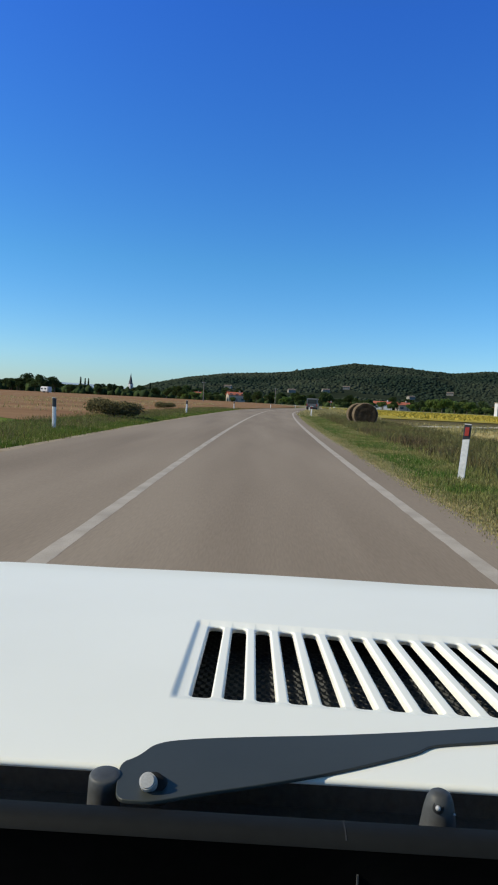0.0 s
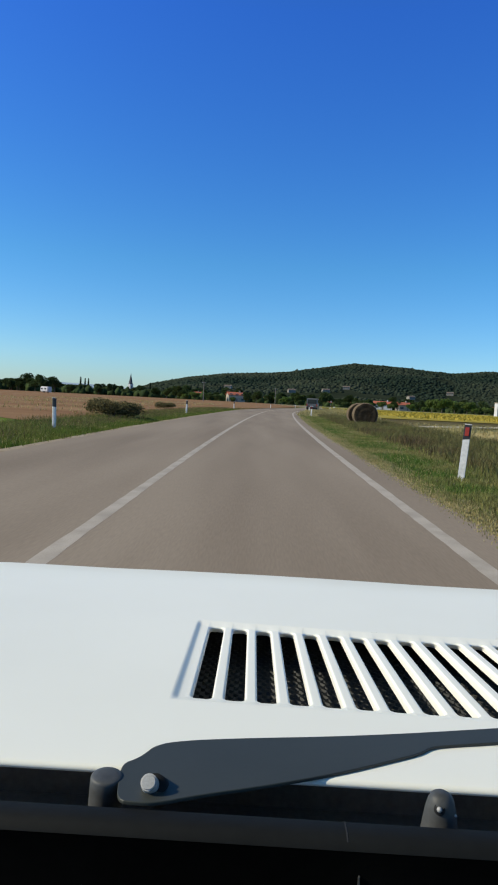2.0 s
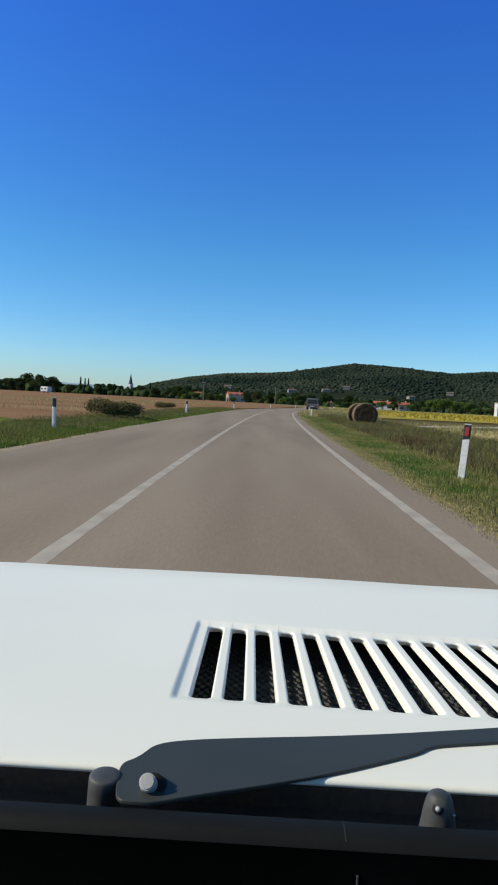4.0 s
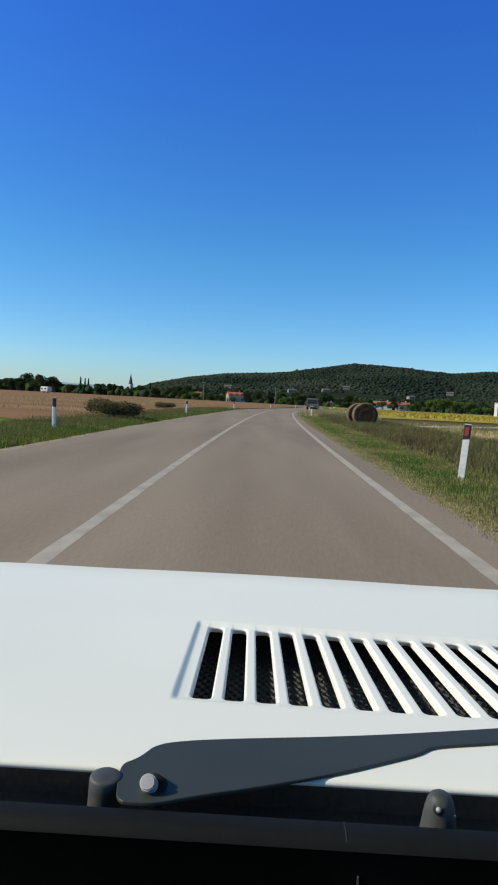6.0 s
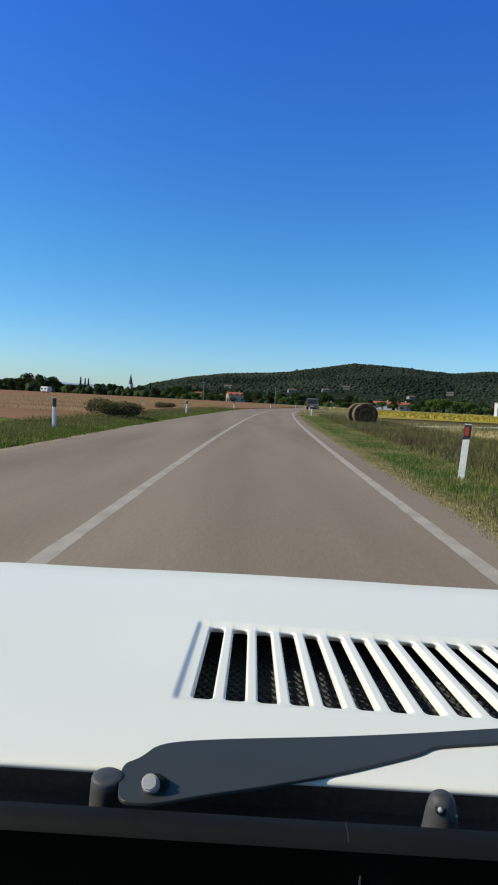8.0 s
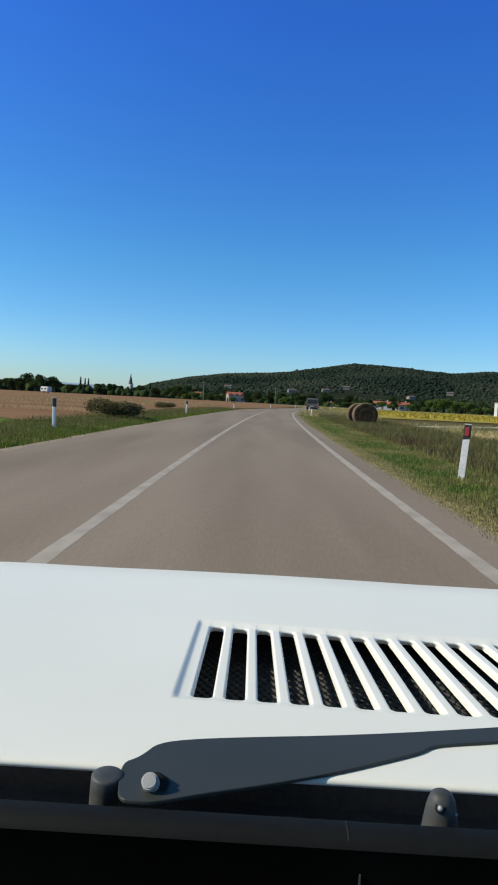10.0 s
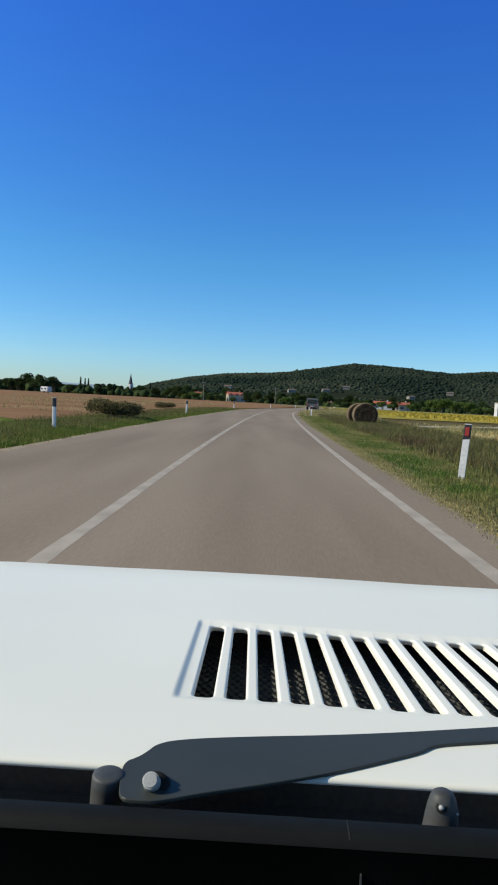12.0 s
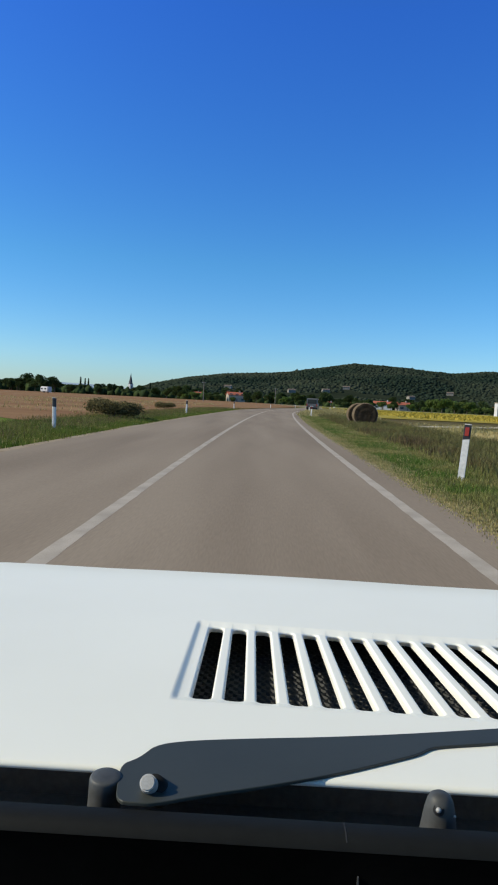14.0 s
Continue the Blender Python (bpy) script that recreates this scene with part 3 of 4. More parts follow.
# ---------------------------------------------------------------- buildings
def build_house(w, dep, h, wall_m, roof_m, label, floors=2, shutters=True, chimney=True, name="house", category="house"):
    t = thing(name, Matrix(), label, category)
    wall = part("wall", box(-w / 2, -dep / 2, -0.5, w / 2, dep / 2, h), wall_m, t)
    e, rise = 0.5, dep * 0.2
    bm = bmesh.new()
    sec = [(-dep / 2 - e, h), (0, h + rise + 0.2), (dep / 2 + e, h), (dep / 2 + e, h + 0.2), (0, h + rise + 0.45), (-dep / 2 - e, h + 0.2)]
    a = [bm.verts.new((-w / 2 - e, y, z)) for y, z in sec]
    b = [bm.verts.new((w / 2 + e, y, z)) for y, z in sec]
    for k in range(6):
        bm.faces.new((a[k], a[(k + 1) % 6], b[(k + 1) % 6], b[k]))
    bm.faces.new(a[::-1])
    bm.faces.new(b)
    bmesh.ops.recalc_face_normals(bm, faces=bm.faces[:])
    roof = part("roof", bm, roof_m, t)
    for sx in (-1, 1):
        gab = bmesh.new()
        p = [gab.verts.new((sx * (w / 2 - 0.02) , y, z)) for y, z in ((-dep / 2, h - 0.05), (dep / 2, h - 0.05), (0, h + rise + 0.15))]
        q = [gab.verts.new((sx * (w / 2 - 0.25), v.co.y, v.co.z)) for v in p]
        gab.faces.new(p); gab.faces.new(q)
        for k in range(3):
            gab.faces.new((p[k], p[(k + 1) % 3], q[(k + 1) % 3], q[k]))
        bmesh.ops.recalc_face_normals(gab, faces=gab.faces[:])
        part("gable", gab, wall_m, t)
    if chimney:
        part("chimney", box(w * 0.2, -0.5, h + rise * 0.5, w * 0.2 + 0.8, 0.3, h + rise + 1.3), wall_m, roof)
    n = max(2, int(w / 3.4))
    for f in range(floors):
        for k in range(n):
            x = -w / 2 + w * (k + 0.5) / n
            z = 0.9 + f * 2.9
            if f == 0 and k == n // 2:
                part("door", box(x - 0.5, -dep / 2 - 0.05, 0, x + 0.5, -dep / 2 + 0.1, 2.1), M_WOOD, t)
                continue
            win = part("window", box(x - 0.55, -dep / 2 - 0.04, z, x + 0.55, -dep / 2 + 0.1, z + 1.35), M_WALLW, t)
            part("pane", box(x - 0.47, -dep / 2 - 0.06, z + 0.08, x + 0.47, -dep / 2 - 0.03, z + 1.27), M_DARKWIN, win)
            if shutters:
                for sx in (-1, 1):
                    part("shutter", box(x + sx * 0.82 - 0.25, -dep / 2 - 0.09, z, x + sx * 0.82 + 0.25, -dep / 2 - 0.03, z + 1.35), M_SHUTTER, win)
    return t


white_house = build_house(11, 8, 3.0, M_WALLW, M_ROOF, "low white farmhouse with terracotta roof", 1)
white_house.matrix_world = pose(bearing(214, 400), 400, 0, 0, 0, -12)
wing = build_house(7, 7, 3.2, M_WALLC, M_ROOF, "low cream annexe with terracotta roof", 1)
wing.matrix_world = pose(bearing(249, 392), 392, 0, 0, 0, 8)
slope_house = build_house(13, 9, 4.4, M_WALLT, M_ROOFT, "tan house with a brown roof among the woods")
cream = build_house(11, 8, 4.2, M_WALLC, M_ROOF, "cream village house with faded tiled roof")
for k, (px, d) in enumerate(((-150, 520), (-92, 560), (8, 600), (118, 480), (165, 520), (285, 560), (398, 500))):
    hm = copy_thing(white_house if k % 3 else wing, pose(bearing(px, d), d, 0, 0, 0, rng_t.uniform(-30, 30)))
    hm.scale = (0.6, 0.7, 0.8 + 0.1 * (k % 3))
cream.matrix_world = pose(bearing(-46, 420), 420, 0, 0, 0, 15)
for k, (px, d, turn) in enumerate(SLOPE_HOUSES):
    hm = pose(bearing(px, d), d, hill_z(bearing(px, d), d), 0, 0, turn)
    if k:
        copy_thing(slope_house, hm)
    else:
        slope_house.matrix_world = hm
for px, d, turn in ((-118, 520, 12), (-240, 600, 0), (410, 520, -20)):
    copy_thing(cream, pose(bearing(px, d), d, 0, 0, 0, turn))
barn = build_house(30, 16, 5.5, M_WALLC, M_ROOFG, "long farm shed with a grey sheet roof", 1, False, False, "barn", "barn")
barn.matrix_world = pose(bearing(-520, 470), 470, 0, 0, 0, 25)
redhall = build_house(22, 9, 3.6, M_WALLB, M_ROOF, "low red-brick farm building with tiled roof", 1, False, False, "farm_building", "farm building")
redhall.matrix_world = pose(bearing(-20, 640), 640, 0, 0, 0, 4)


def build_church():
    t = thing("church_tower", pose(bearing(-233, 900), 900, 0, 0, 0, -40), "slim white church tower with a dark pointed spire", "church")
    sh = part("shaft", box(-2.6, -2.6, -1, 2.6, 2.6, 15, 0.05), M_WALLW, t)
    part("cornice", box(-2.9, -2.9, 15, 2.9, 2.9, 15.6), M_WALLW, t)
    bm = bmesh.new()
    bmesh.ops.create_cone(bm, cap_ends=True, segments=8, radius1=2.9, radius2=0.05, depth=15, matrix=Matrix.Translation((0, 0, 23.1)))
    part("spire", bm, M_SLATE, t)
    for k in range(4):
        part("louvre_opening", box(-0.7, -2.66, 10.5, 0.7, -2.5, 13.5), M_DARKWIN, sh, m=Matrix.Rotation(k * math.pi / 2, 4, "Z"))
    part("cross", rod(0.06, 0.06, (0, 0, 30.5), (0, 0, 32), 6), M_STEEL, t)
    return t


build_church()


def build_tower():
    t = thing("transformer_tower", pose(bearing(417, 224), 224, 0, 0, 0, 8), "narrow white rendered electricity transformer tower", "utility building")
    part("wall", box(-1.05, -1.05, -0.4, 1.05, 1.05, 4.7, 0.03), M_WALLW, t)
    part("cap", box(-1.2, -1.2, 4.7, 1.2, 1.2, 4.9), M_WALLC, t)
    part("door", box(-0.5, -1.09, 0, 0.5, -1.0, 2.0), M_STEEL, t)
    return t


build_tower()


def build_pole(x, y, h):
    t = thing("utility_pole", pose(x, y, -0.3), "weathered wooden utility pole", "pole", "utility poles")
    part("mast", rod(0.16, 0.1, (0, 0, 0), (0, 0, h), 10), M_WOOD, t)
    part("crossarm", box(-0.8, -0.06, h - 0.6, 0.8, 0.06, h - 0.45), M_WOOD, t)
    for sx in (-0.7, 0, 0.7):
        part("insulator", rod(0.05, 0.03, (sx, 0, h - 0.45), (sx, 0, h - 0.25), 8), M_STEEL, t)
    return t


for px, d in ((-103, 250), (24, 300), (-60, 420), (300, 420)):
    build_pole(bearing(px, d), d, 8)


def build_sign():
    """Triangular warning sign, seen from the road."""
    d = 232
    t = thing("warning_sign", pose(3.9 + off(d), d, 0, 0, 5, 0), "weathered triangular warning sign on a leaning pole", "road sign")
    part("pole", rod(0.03, 0.03, (0, 0, -0.3), (0, 0, 2.6), 10), M_STEEL, t)
    for nm, s, y, m in (("border", 0.48, -0.05, M_RED), ("face", 0.33, -0.062, M_POSTW)):
        bm = bmesh.new()
        bmesh.ops.create_cone(bm, cap_ends=True, segments=3, radius1=s, radius2=s, depth=0.015, matrix=Matrix.Translation((0, y, 2.35)) @ Matrix.Rotation(math.pi / 2, 4, "X") @ Matrix.Rotation(math.pi / 2, 4, "Z"))
        part(nm, bm, m, t)
    return t


build_sign()


# ---------------------------------------------------------------- vehicles on the road
def wheel(parent, x, y, r=0.32, w=0.19, name="wheel"):
    ty = part(name, rod(r, r, (x - w / 2, y, r), (x + w / 2, y, r), 28), M_TYRE, parent)
    part("rim", rod(r * 0.62, r * 0.62, (x - w / 2 - 0.006, y, r), (x + w / 2 + 0.006, y, r), 20), M_STEEL, ty)
    return ty


def build_van():
    d = 116
    t = thing("van", pose(9.2, d, 0, 0, 0, -9), "boxy grey van ahead on the road with dark rear window", "van")
    body = [(-2.3, 0.35), (-2.35, 1.0), (-2.25, 2.05), (-2.1, 2.2), (1.0, 2.2), (1.9, 1.2), (2.4, 1.05), (2.45, 0.35)]
    bm = bmesh.new()
    f = bm.faces.new([bm.verts.new((-0.95, y, z)) for y, z in body])
    up = bmesh.ops.extrude_face_region(bm, geom=[f])
    bmesh.ops.translate(bm, verts=[v for v in up["geom"] if isinstance(v, bmesh.types.BMVert)], vec=(1.9, 0, 0))
    bmesh.ops.recalc_face_normals(bm, faces=bm.faces[:])
    bmesh.ops.bevel(bm, geom=bm.edges[:], offset=0.07, segments=2, affect="EDGES")
    part("body", bm, M_VAN, t)
    part("rear_window", box(-0.78, -2.345, 1.22, 0.78, -2.27, 1.95, 0.02), M_GLASSDARK, t)
    part("bumper", box(-0.96, -2.45, 0.32, 0.96, -2.25, 0.58, 0.04), M_RUBBER, t)
    part("number_plate", box(-0.26, -2.39, 0.72, 0.26, -2.34, 0.84), M_POSTW, t)
    for sx in (-1, 1):
        part("tail_lamp", box(sx * 0.86 - 0.07, -2.4, 0.8, sx * 0.86 + 0.07, -2.3, 1.2, 0.02), M_LAMP, t)
        part("side_window", box(sx * 0.955 - 0.01, -1.6, 1.25, sx * 0.955 + 0.01, 0.9, 1.9, 0.004), M_GLASSDARK, t)
        for y in (-1.5, 1.55):
            wheel(t, sx * 0.82, y)
    return t


build_van()


def build_caravan():
    d = 262
    t = thing("caravan", pose(bearing(-383, d), d, 0, 0, 0, -35), "white caravan parked at the field's far edge", "caravan")
    bm = box(-2.5, -1.1, 0.45, 2.5, 1.1, 2.6)
    bmesh.ops.bevel(bm, geom=bm.edges[:], offset=0.3, segments=3, affect="EDGES")
    part("body", bm, M_WALLW, t)
    for x in (-1.3, 0.9):
        part("window", box(x - 0.55, -1.13, 1.4, x + 0.55, -1.08, 2.0), M_DARKWIN, t)
    part("drawbar", box(2.4, -0.1, 0.4, 3.6, 0.1, 0.5), M_STEEL, t)
    part("jockey_leg", rod(0.05, 0.05, (3.5, 0, -0.1), (3.5, 0, 0.5), 8), M_STEEL, t)
    for y in (-0.95, 0.95):
        part("wheel", rod(0.33, 0.33, (0, y - 0.09, 0.33), (0, y + 0.09, 0.33), 20), M_TYRE, t)
    return t


build_caravan()


def build_suv():
    """The oncoming car, already past."""
    t = thing("passenger_car", pose(-3.25, -19, 0, 0, 0, 180), "white compact crossover car with black bumper trim", "car")
    low = [(-2.05, 0.3), (-2.1, 0.75), (-1.95, 1.0), (0.75, 1.0), (1.75, 0.9), (2.05, 0.72), (2.1, 0.3)]
    bm = prism([(y, z) for y, z in low], -0.88, 0.88)
    bmesh.ops.bevel(bm, geom=bm.edges[:], offset=0.06, segments=2, affect="EDGES")
    turn = Matrix(((0, 0, 1, 0), (1, 0, 0, 0), (0, 1, 0, 0), (0, 0, 0, 1)))
    body = part("body", bm, M_CARWHITE, t, m=turn)
    cab = prism([(-1.95, 0.98), (-1.75, 1.45), (-1.3, 1.58), (0.0, 1.6), (0.25, 1.5), (1.0, 0.98)], -0.74, 0.74)
    for v in cab.verts:
        if v.co.y > 1.3:
            v.co.z *= 0.86
    bmesh.ops.bevel(cab, geom=cab.edges[:], offset=0.05, segments=2, affect="EDGES")
    part("cabin_glass", cab, M_GLASSDARK, t, "dark tinted windows", m=turn)
    part("roof", box(-0.6, -1.3, 1.57, 0.6, 0.0, 1.625, 0.02), M_CARWHITE, t)
    part("grille", box(-0.45, 2.03, 0.55, 0.45, 2.12, 0.78, 0.02), M_BLACK, body)
    part("bumper", box(-0.85, 1.98, 0.26, 0.85, 2.14, 0.46, 0.04), M_RUBBER, body)
    part("number_plate", box(-0.26, 2.13, 0.46, 0.26, 2.145, 0.57), M_POSTW, body)
    for sx in (-1, 1):
        part("headlight", box(sx * 0.66 - 0.17, 1.9, 0.72, sx * 0.66 + 0.17, 2.06, 0.88, 0.03), M_STEEL, body)
        part("tail_lamp", box(sx * 0.72 - 0.12, -2.12, 0.8, sx * 0.72 + 0.12, -2.02, 1.0, 0.02), M_LAMP, body)
        part("mirror", box(sx * 0.98 - 0.1, 0.62, 1.0, sx * 0.98 + 0.1, 0.74, 1.14, 0.03), M_CARWHITE, body)
        part("roof_rail", box(sx * 0.58 - 0.02, -1.4, 1.6, sx * 0.58 + 0.02, 0.0, 1.65, 0.01), M_STEEL, t)
        for y in (-1.3, 1.3):
            wheel(t, sx * 0.8, y, 0.33, 0.2)
    return t


build_suv()


# ---------------------------------------------------------------- the white car that carries the view
CAR_X = 0.16         # middle of the car
TILT = 3.58          # the bonnet falls forward by this many degrees
HOOD = Matrix.Translation((0, 0, EYE_Z)) @ Matrix.Rotation(radians(-TILT), 4, "X") @ Matrix.Translation((0, 0, -0.3))
PITCHX, SLOT_W = 0.0390, 0.0243
VX0, VX1, VY0, VY1 = -0.0795, -0.0795 + 14 * 0.0390, 0.741, 1.072
SLOT_Y0, SLOT_Y1 = 0.7605, 1.0525
DIP = -0.004
REAR, NOSE = 0.582, 1.95

car = thing("car", pose(CAR_X, 0, 0), "old white car with a slotted bonnet, on the asphalt road", "car")
CAR_IN = Matrix.Translation((-CAR_X, 0, 0))


def car_part(name, bm, material, parent=None, label="", smooth=False, local=True):
    return part(name, bm, material, parent or car, label, smooth, CAR_IN @ HOOD if local else CAR_IN)


def hood_w(x, y):
    w = 0.0
    if y > 1.33:
        w -= 0.4394 * (y - 1.33) ** 2 - 0.003 * min(1.0, (y - 1.33) / 0.2) * max(0.0, 1 - ((x - 0.03) / 0.36) ** 2)
    s = abs(x - CAR_X) / 0.84
    return w - 0.03 * s ** 40


def lines(*spans):
    out = []
    for a, b, n in spans:
        out += [a + (b - a) * i / n for i in range(n)]
    return out + [spans[-1][1]]


HX0, HX1 = VX0 - 0.009, VX1 + 0.025


def skew(x, y):
    """The vent's slight fan over the crowned bonnet, fading out round it."""
    away = max(HX0 - x, x - HX1, VY0 - y, y - VY1, 0.0)
    f = max(0.0, 1 - away / 0.15)
    run = max(-0.1, min(x, 0.21)) + 0.065
    return x - f * 0.12 * (max(-0.1, min(x, 0.5)) + 0.06) * (y - 0.76), y - f * (0.03 + 0.025 * max(0.0, min(1.0, (y - 0.76) / 0.28))) * run


def on_hood(bm, x, y, w):
    u, v = skew(x, y)
    return bm.verts.new((u, v, w))


def build_bonnet():
    xs = lines((-0.66, HX0, 16), (HX0, HX1, 28), (HX1, 0.98, 12))
    ys = lines((REAR + 0.006, VY0, 6), (VY0, VY1, 8), (VY1, 1.32, 6), (1.32, NOSE, 24))
    bm = bmesh.new()
    grid = [[on_hood(bm, x, y, hood_w(x, y)) for x in xs] for y in ys]
    for j in range(len(ys) - 1):
        for i in range(len(xs) - 1):
            mx, my = (xs[i] + xs[i + 1]) / 2, (ys[j] + ys[j + 1]) / 2
            if HX0 < mx < HX1 and VY0 < my < VY1:
                continue
            bm.faces.new((grid[j][i], grid[j][i + 1], grid[j + 1][i + 1], grid[j + 1][i]))
    # rolled rear edge
    prev = grid[0]
    for y, d in ((REAR + 0.003, 0.0006), (REAR + 0.001, 0.002), (REAR, 0.004), (REAR + 0.0008, 0.0062), (REAR + 0.004, 0.0072), (REAR + 0.02, 0.0075)):
        row = [bm.verts.new((x, y, hood_w(x, y) - d)) for x in xs]
        for i in range(len(xs) - 1):
            bm.faces.new((row[i], row[i + 1], prev[i + 1], prev[i]))
        prev = row
    return car_part("bonnet", bm, M_CARWHITE, None, "gloss white bonnet with soft dirt film", True)


bonnet = build_bonnet()


def slot_loop(x0, x1, y0, y1, r, n=5):
    pts = []
    for cx, cy, a0 in ((x1 - r, y1 - r, 0), (x0 + r, y1 - r, 90), (x0 + r, y0 + r, 180), (x1 - r, y0 + r, 270)):
        for k in range(n + 1):
            a = radians(a0 + 90 * k / n)
            pts.append((cx + r * math.cos(a), cy + r * math.sin(a)))
    return pts


def build_louvre(at):
    """One cell of the pressed vent: a rounded slot with a deep turned-down rim."""
    bm = bmesh.new()
    sx0, sx1 = at + PITCHX - SLOT_W, at + PITCHX
    cx0, cx1 = at + (PITCHX - SLOT_W) / 2, at + PITCHX + (PITCHX - SLOT_W) / 2
    loops = []
    # the far end leans under the pressing
    for inset, w, lean in ((-0.0034, 0.0, 0), (-0.0024, -0.0001, 0), (-0.0015, -0.0005, 0), (-0.0007, -0.0012, 0), (-0.0002, -0.0022, 0), (0.0, -0.0035, 0.0004), (0.0002, -0.011, 0.009)):
        loops.append([on_hood(bm, x, y, DIP + w) for x, y in slot_loop(sx0 + inset, sx1 - inset, SLOT_Y0 + inset, SLOT_Y1 - inset + lean, 0.0085)])
    ring = slot_loop(sx0 - 0.0034, sx1 + 0.0034, SLOT_Y0 - 0.0034, SLOT_Y1 + 0.0034, 0.0085)
    outer = []
    n = len(ring) // 4
    for k, (vx, vy) in enumerate(ring):
        q, j = k // n, k % n
        x = cx1 if q in (0, 3) else cx0
        y = VY1 if q in (0, 1) else VY0
        # one half of a corner runs along the side, the other along the end
        along = (j < n / 2) if q in (0, 2) else (j >= n / 2)
        px, py = (x, vy) if along else (vx, y)
        outer.append(on_hood(bm, px, py, 0.0 if py in (VY0, VY1) else DIP))
    loops.insert(0, outer)
    m = len(outer)
    for p, q in zip(loops, loops[1:]):
        for k in range(m):
            bm.faces.new((p[k], p[(k + 1) % m], q[(k + 1) % m], q[k]))
    for q in range(4):
        a, b = outer[q * n + (n // 2 - 1)], outer[q * n + n // 2]
        c = on_hood(bm, cx1 if q in (0, 3) else cx0, VY1 if q in (0, 1) else VY0, 0.0)
        bm.faces.new((a, c, b))
    bmesh.ops.recalc_face_normals(bm, faces=bm.faces[:])
    if sum(f.normal.z for f in bm.faces) < 0:
        bmesh.ops.reverse_faces(bm, faces=bm.faces[:])
    return bm


for i in range(14):
    car_part("louvre", build_louvre(VX0 + i * PITCHX), M_CARWHITE, bonnet)
CELL0 = VX0 + (PITCHX - SLOT_W) / 2
CELL1 = CELL0 + 14 * PITCHX


def build_border(a, b, flat):
    """The soft step from the bonnet at a down to the vent at b; flat: the level rest up to the first slot."""
    bm = bmesh.new()
    fall = [(a + (b - a) * k / 8, 0.5 - 0.5 * math.cos(math.pi * k / 8)) for k in range(9)] + [(flat, 1.0)]
    along = [(VY0, 0.0), (VY0 + 0.005, 0.3), (SLOT_Y0 - 0.006, 0.8), (SLOT_Y0, 1.0), (SLOT_Y1, 1.0), (SLOT_Y1 + 0.007, 0.8), (VY1 - 0.005, 0.3), (VY1, 0.0)]
    rows = [[on_hood(bm, x, y, DIP * w * e) for x, w in fall] for y, e in along]
    for p, q in zip(rows, rows[1:]):
        for k in range(len(fall) - 1):
            bm.faces.new((p[k], p[k + 1], q[k + 1], q[k]))
    bmesh.ops.recalc_face_normals(bm, faces=bm.faces[:])
    if sum(f.normal.z for f in bm.faces) < 0:
        bmesh.ops.reverse_faces(bm, faces=bm.faces[:])
    return bm


car_part("vent_border", build_border(HX0, HX0 + 0.0105, CELL0), M_CARWHITE, bonnet, smooth=True)
car_part("vent_border", build_border(HX1, HX1 - 0.0105, CELL1), M_CARWHITE, bonnet, smooth=True)
car_part("vent_tray", box(VX0 - 0.1, VY0 - 0.09, -0.16, VX1 + 0.3, VY1 + 0.5, -0.088), M_VENTDARK, None, "black engine bay below the slots")


def build_mesh_screen():
    """Expanded-metal screen deep below the slots: wavy strands with openings between."""
    bm = bmesh.new()
    x0, x1, step = VX0 - 0.02, VX1 + 0.18, 0.0035
    n = int((x1 - x0) / step)
    for j in range(60):
        y = VY0 - 0.03 + j * 0.0125
        prev = None
        for i in range(n + 1):
            c = y + 0.0034 * math.sin(i * 2 * math.pi / 4 + (math.pi if j % 2 else 0))
            pair = [bm.verts.new((x0 + i * step, c - 0.0022, -0.0745)), bm.verts.new((x0 + i * step, c + 0.0022, -0.0715))]
            if prev:
                bm.faces.new((prev[0], pair[0], pair[1], prev[1]))
            prev = pair
    return bm


car_part("vent_mesh", build_mesh_screen(), M_WIRE, None, "grey expanded-metal mesh deep under the slots")

# scuttle, windscreen seal and dashboard
car_part("scuttle", box(-0.66, 0.5, -0.09, 0.98, REAR + 0.1, -0.052, 0.004), M_SCUTTLE, None, "black scuttle gutter")
car_part("scuttle_wall", box(-0.66, REAR + 0.045, -0.4, 0.98, REAR + 0.055, -0.009), M_SCUTTLE, None)


def rail(x0, x1, prof):
    bm = bmesh.new()
    xs = lines((x0, x1, 24))
    rows = [[bm.verts.new((x, y, w)) for y, w in prof] for x in xs]
    for p, q in zip(rows, rows[1:]):
        for k in range(len(prof) - 1):
            bm.faces.new((p[k], q[k], q[k + 1], p[k + 1]))
    bmesh.ops.recalc_face_normals(bm, faces=bm.faces[:])
    return bm


seal = car_part("windscreen_seal", rail(-0.64, 0.96, [(0.531, -0.07), (0.53, -0.012), (0.526, -0.004), (0.519, 0.0), (0.506, -0.001), (0.499, -0.004), (0.496, -0.009)]), M_SEAL, None, "dull black windscreen seal", True)
car_part("seal_joint", rail(0.083, 0.0842, [(0.5265, -0.0036), (0.5193, 0.0004), (0.506, -0.0006), (0.4988, -0.0037)]), M_TYRE, seal, "paler joint in the seal", True)
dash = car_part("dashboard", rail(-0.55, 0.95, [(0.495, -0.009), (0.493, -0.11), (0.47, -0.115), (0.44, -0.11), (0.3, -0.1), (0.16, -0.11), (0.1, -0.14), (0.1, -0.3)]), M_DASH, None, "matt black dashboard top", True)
car_part("dash_clip", box(0.092, 0.4925, -0.036, 0.0932, 0.4955, -0.026), M_STUB, dash, "small pale clip")

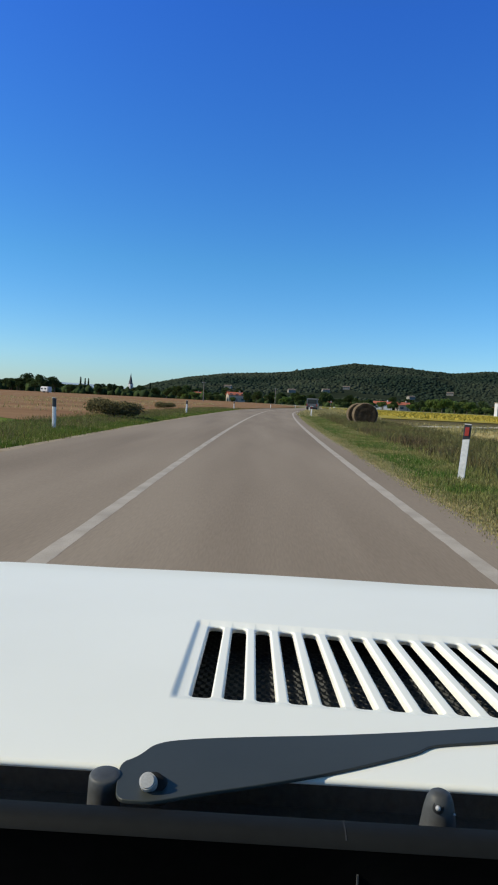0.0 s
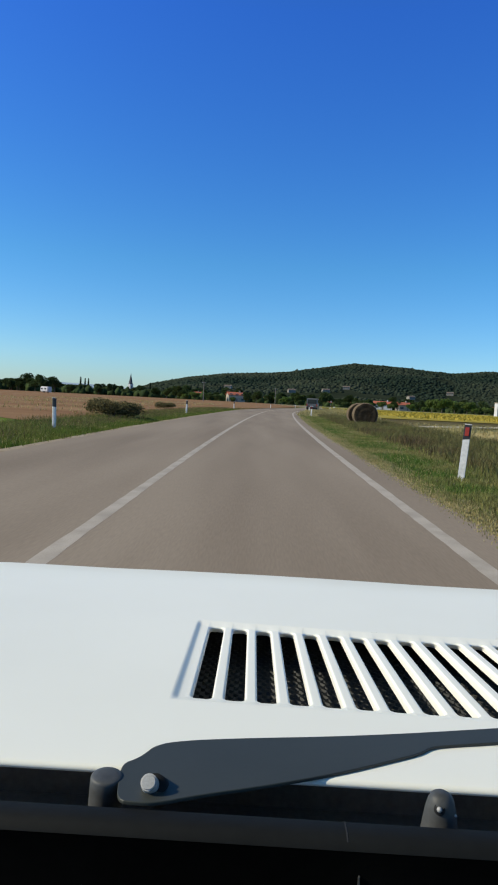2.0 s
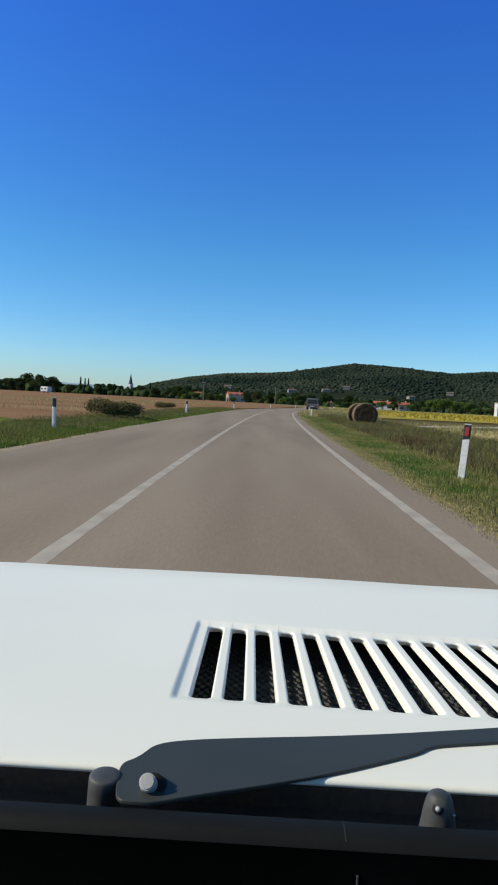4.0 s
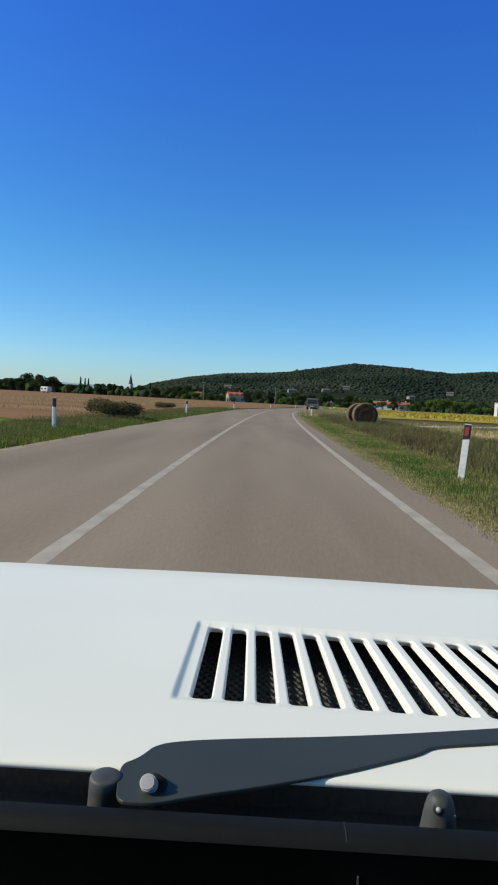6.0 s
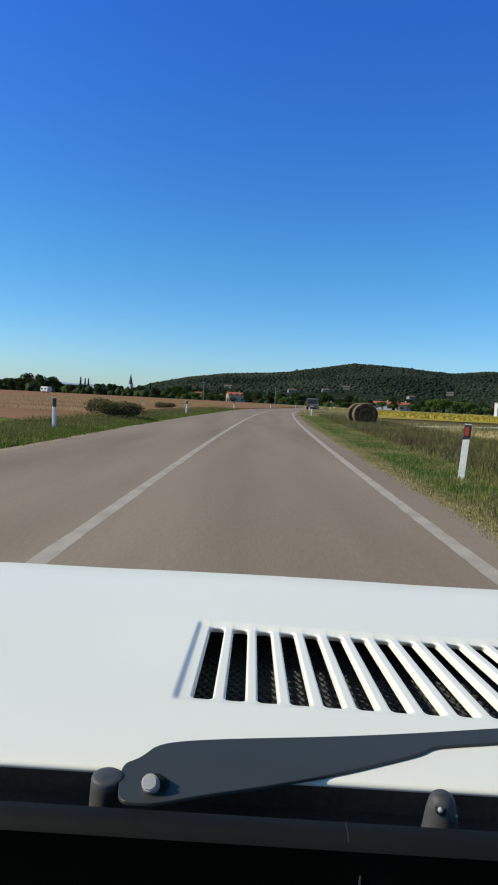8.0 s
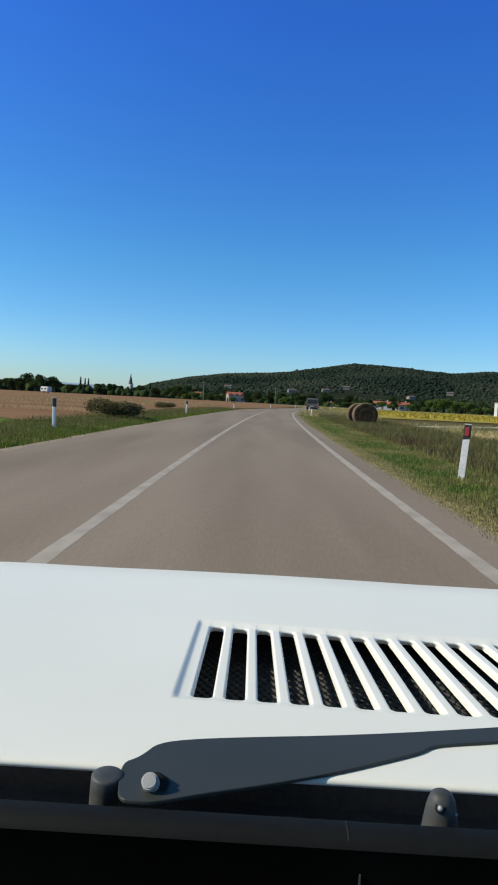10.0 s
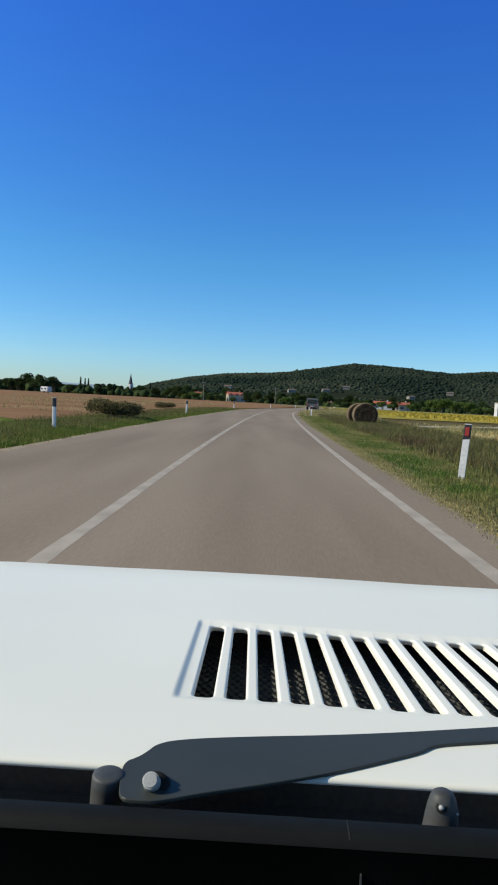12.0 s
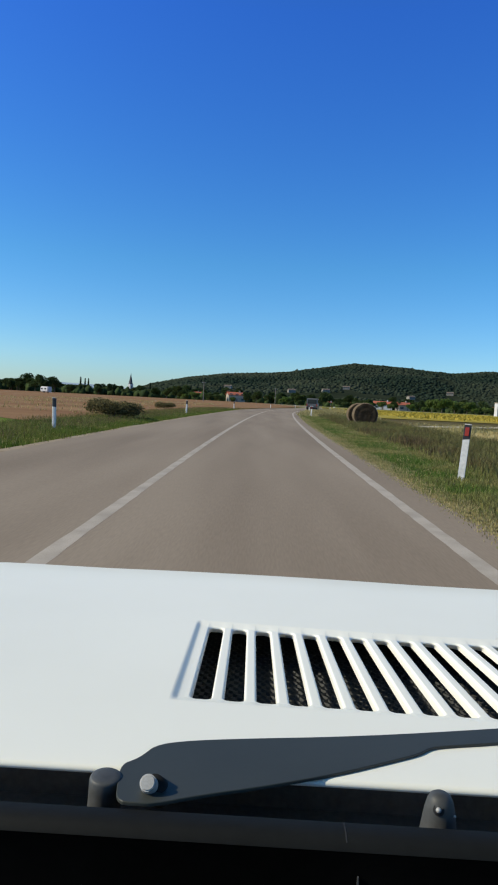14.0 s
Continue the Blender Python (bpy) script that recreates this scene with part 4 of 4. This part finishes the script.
# wiper: plan of the cranked arm, from the pivot out along the far edge and back along the near edge
ARM = [(-0.101, 0.525), (-0.106, 0.554), (-0.109, 0.584), (-0.098, 0.594), (-0.091, 0.607), (-0.086, 0.620), (-0.070, 0.632), (-0.020, 0.645), (0.119, 0.669), (0.273, 0.708), (0.453, 0.757),
       (0.453, 0.727), (0.259, 0.672), (0.204, 0.659), (0.186, 0.652), (0.174, 0.639), (0.141, 0.620), (0.085, 0.589), (0.024, 0.562), (-0.037, 0.539), (-0.068, 0.524), (-0.086, 0.523)]


def rounded(pts):
    """Cuts every corner twice (Chaikin), so that the outline flows."""
    for _ in range(2):
        out = []
        for p, q in zip(pts, pts[1:] + pts[:1]):
            out += [(p[0] * 0.75 + q[0] * 0.25, p[1] * 0.75 + q[1] * 0.25), (p[0] * 0.25 + q[0] * 0.75, p[1] * 0.25 + q[1] * 0.75)]
        pts = out
    return pts


arm = car_part("wiper_arm", prism(rounded(ARM), 0.0004, 0.0032, 0.0011), M_ARM, None, "satin dark grey cranked wiper arm")
way_cap = Vector((-0.05, -0.766, 0.643))
mid_cap = Vector((-0.077, 0.541, 0.009))
part_cap = rod(0.0076, 0.0068, mid_cap - way_cap * 0.006, mid_cap + way_cap * 0.007, 28)
bmesh.ops.bevel(part_cap, geom=[e for e in part_cap.edges if all((v.co - mid_cap).dot(way_cap) > 0.004 for v in e.verts)], offset=0.0012, segments=3, affect="EDGES")
car_part("pivot_cap", part_cap, M_CAP, arm, "bright metal pivot cap")
car_part("pivot_boot", rod(0.0115, 0.0095, mid_cap - way_cap * 0.03 + Vector((0.006, 0, 0)), mid_cap - way_cap * 0.004 + Vector((0.0035, 0, 0)), 24), M_RUBBER, arm, "black rubber boot behind the cap", True)


def lathe(profile, m, seg=32):
    """A turned body: profile of radius and height."""
    bm = bmesh.new()
    rings = [[bm.verts.new((r * math.cos(2 * math.pi * k / seg), r * math.sin(2 * math.pi * k / seg), h)) for k in range(seg)] for r, h in profile]
    for p, q in zip(rings, rings[1:]):
        for k in range(seg):
            bm.faces.new((p[k], p[(k + 1) % seg], q[(k + 1) % seg], q[k]))
    bm.faces.new(rings[-1])
    bm.transform(m)
    return bm


car_part("wiper_spindle", lathe([(0.0146, -0.07), (0.0141, -0.005), (0.0139, 0.0025), (0.0133, 0.0042), (0.0122, 0.005), (0.008, 0.0053), (0.002, 0.0054)], pose(-0.117, 0.559, 0.0, 4, 2, 0)), M_STUB, None, "dark rubber-covered wiper spindle", True)
noz = car_part("washer_nozzle", lathe([(0.0205, -0.075), (0.0155, -0.02), (0.0127, 0.0), (0.0108, 0.008), (0.0086, 0.0125), (0.0055, 0.0146), (0.001, 0.0152)], pose(0.1674, 0.546, 0.0, 3, 0, 0)), M_STUB, None, "grey rubber washer nozzle", True)
for jx, jy, jw, jr in ((0.163, 0.5342, 0.0062, 0.0022), (0.1775, 0.5375, 0.0, 0.0012)):
    jet = bmesh.new()
    bmesh.ops.create_uvsphere(jet, u_segments=14, v_segments=10, radius=jr, matrix=Matrix.Translation((jx, jy, jw)))
    car_part("jet", jet, M_CAP, noz, "small metal jet", True)
car_part("jet_ring", rod(0.005, 0.0044, (0.1645, 0.5385, 0.004), (0.1634, 0.5352, 0.0058), 24), M_RUBBER, noz, "black ring round the jet", True)


def build_car_body():
    """Lower shell, cabin and wheels, as far as they carry the bonnet."""
    half = 0.8
    for sx in (-1, 1):
        bm = bmesh.new()
        prof = [(-2.0, 0.3), (-2.05, 0.75), (-1.9, 0.86), (0.5, 0.84), (1.4, 0.74), (1.9, 0.5), (1.95, 0.28), (1.55, 0.26), (1.45, 0.5), (1.2, 0.58), (0.95, 0.5), (0.85, 0.24), (-1.0, 0.24), (-1.1, 0.5), (-1.35, 0.58), (-1.6, 0.5), (-1.7, 0.26)]
        f = bm.faces.new([bm.verts.new((sx * half + CAR_X, y, z)) for y, z in prof])
        up = bmesh.ops.extrude_face_region(bm, geom=[f])
        bmesh.ops.translate(bm, verts=[v for v in up["geom"] if isinstance(v, bmesh.types.BMVert)], vec=(-sx * 0.05, 0, 0))
        bmesh.ops.recalc_face_normals(bm, faces=bm.faces[:])
        car_part("side_panel", bm, M_CARWHITE, None, local=False)
        car_part("windscreen_pillar", rod(0.03, 0.03, (CAR_X + sx * 0.7, 0.5, 0.86), (CAR_X + sx * 0.6, -0.02, 1.37), 8), M_CARWHITE, None, local=False)
        car_part("rear_pillar", rod(0.05, 0.05, (CAR_X + sx * 0.7, -1.9, 0.84), (CAR_X + sx * 0.6, -1.4, 1.37), 8), M_CARWHITE, None, local=False)
        for y in (1.2, -1.35):
            ty = car_part("wheel", rod(0.27, 0.27, (CAR_X + sx * 0.62, y, 0.27), (CAR_X + sx * 0.78, y, 0.27), 28), M_TYRE, None, local=False)
            car_part("rim", rod(0.17, 0.17, (CAR_X + sx * 0.615, y, 0.27), (CAR_X + sx * 0.787, y, 0.27), 20), M_STEEL, ty, local=False)
    car_part("roof", box(CAR_X - 0.64, -1.5, 1.37, CAR_X + 0.64, 0.03, 1.41, 0.015), M_CARWHITE, None, local=False)
    car_part("floor_pan", box(CAR_X - 0.76, -1.95, 0.22, CAR_X + 0.76, 1.4, 0.26), M_RUBBER, None, local=False)
    car_part("bulkhead", box(CAR_X - 0.75, 0.5, 0.26, CAR_X + 0.75, 0.53, 0.76), M_VENTDARK, None, local=False)
    car_part("tail_panel", box(CAR_X - 0.75, -2.03, 0.28, CAR_X + 0.75, -1.97, 0.84), M_CARWHITE, None, local=False)
    car_part("front_panel", box(CAR_X - 0.75, 1.86, 0.28, CAR_X + 0.75, 1.92, 0.48, 0.02), M_CARWHITE, None, local=False)


build_car_body()
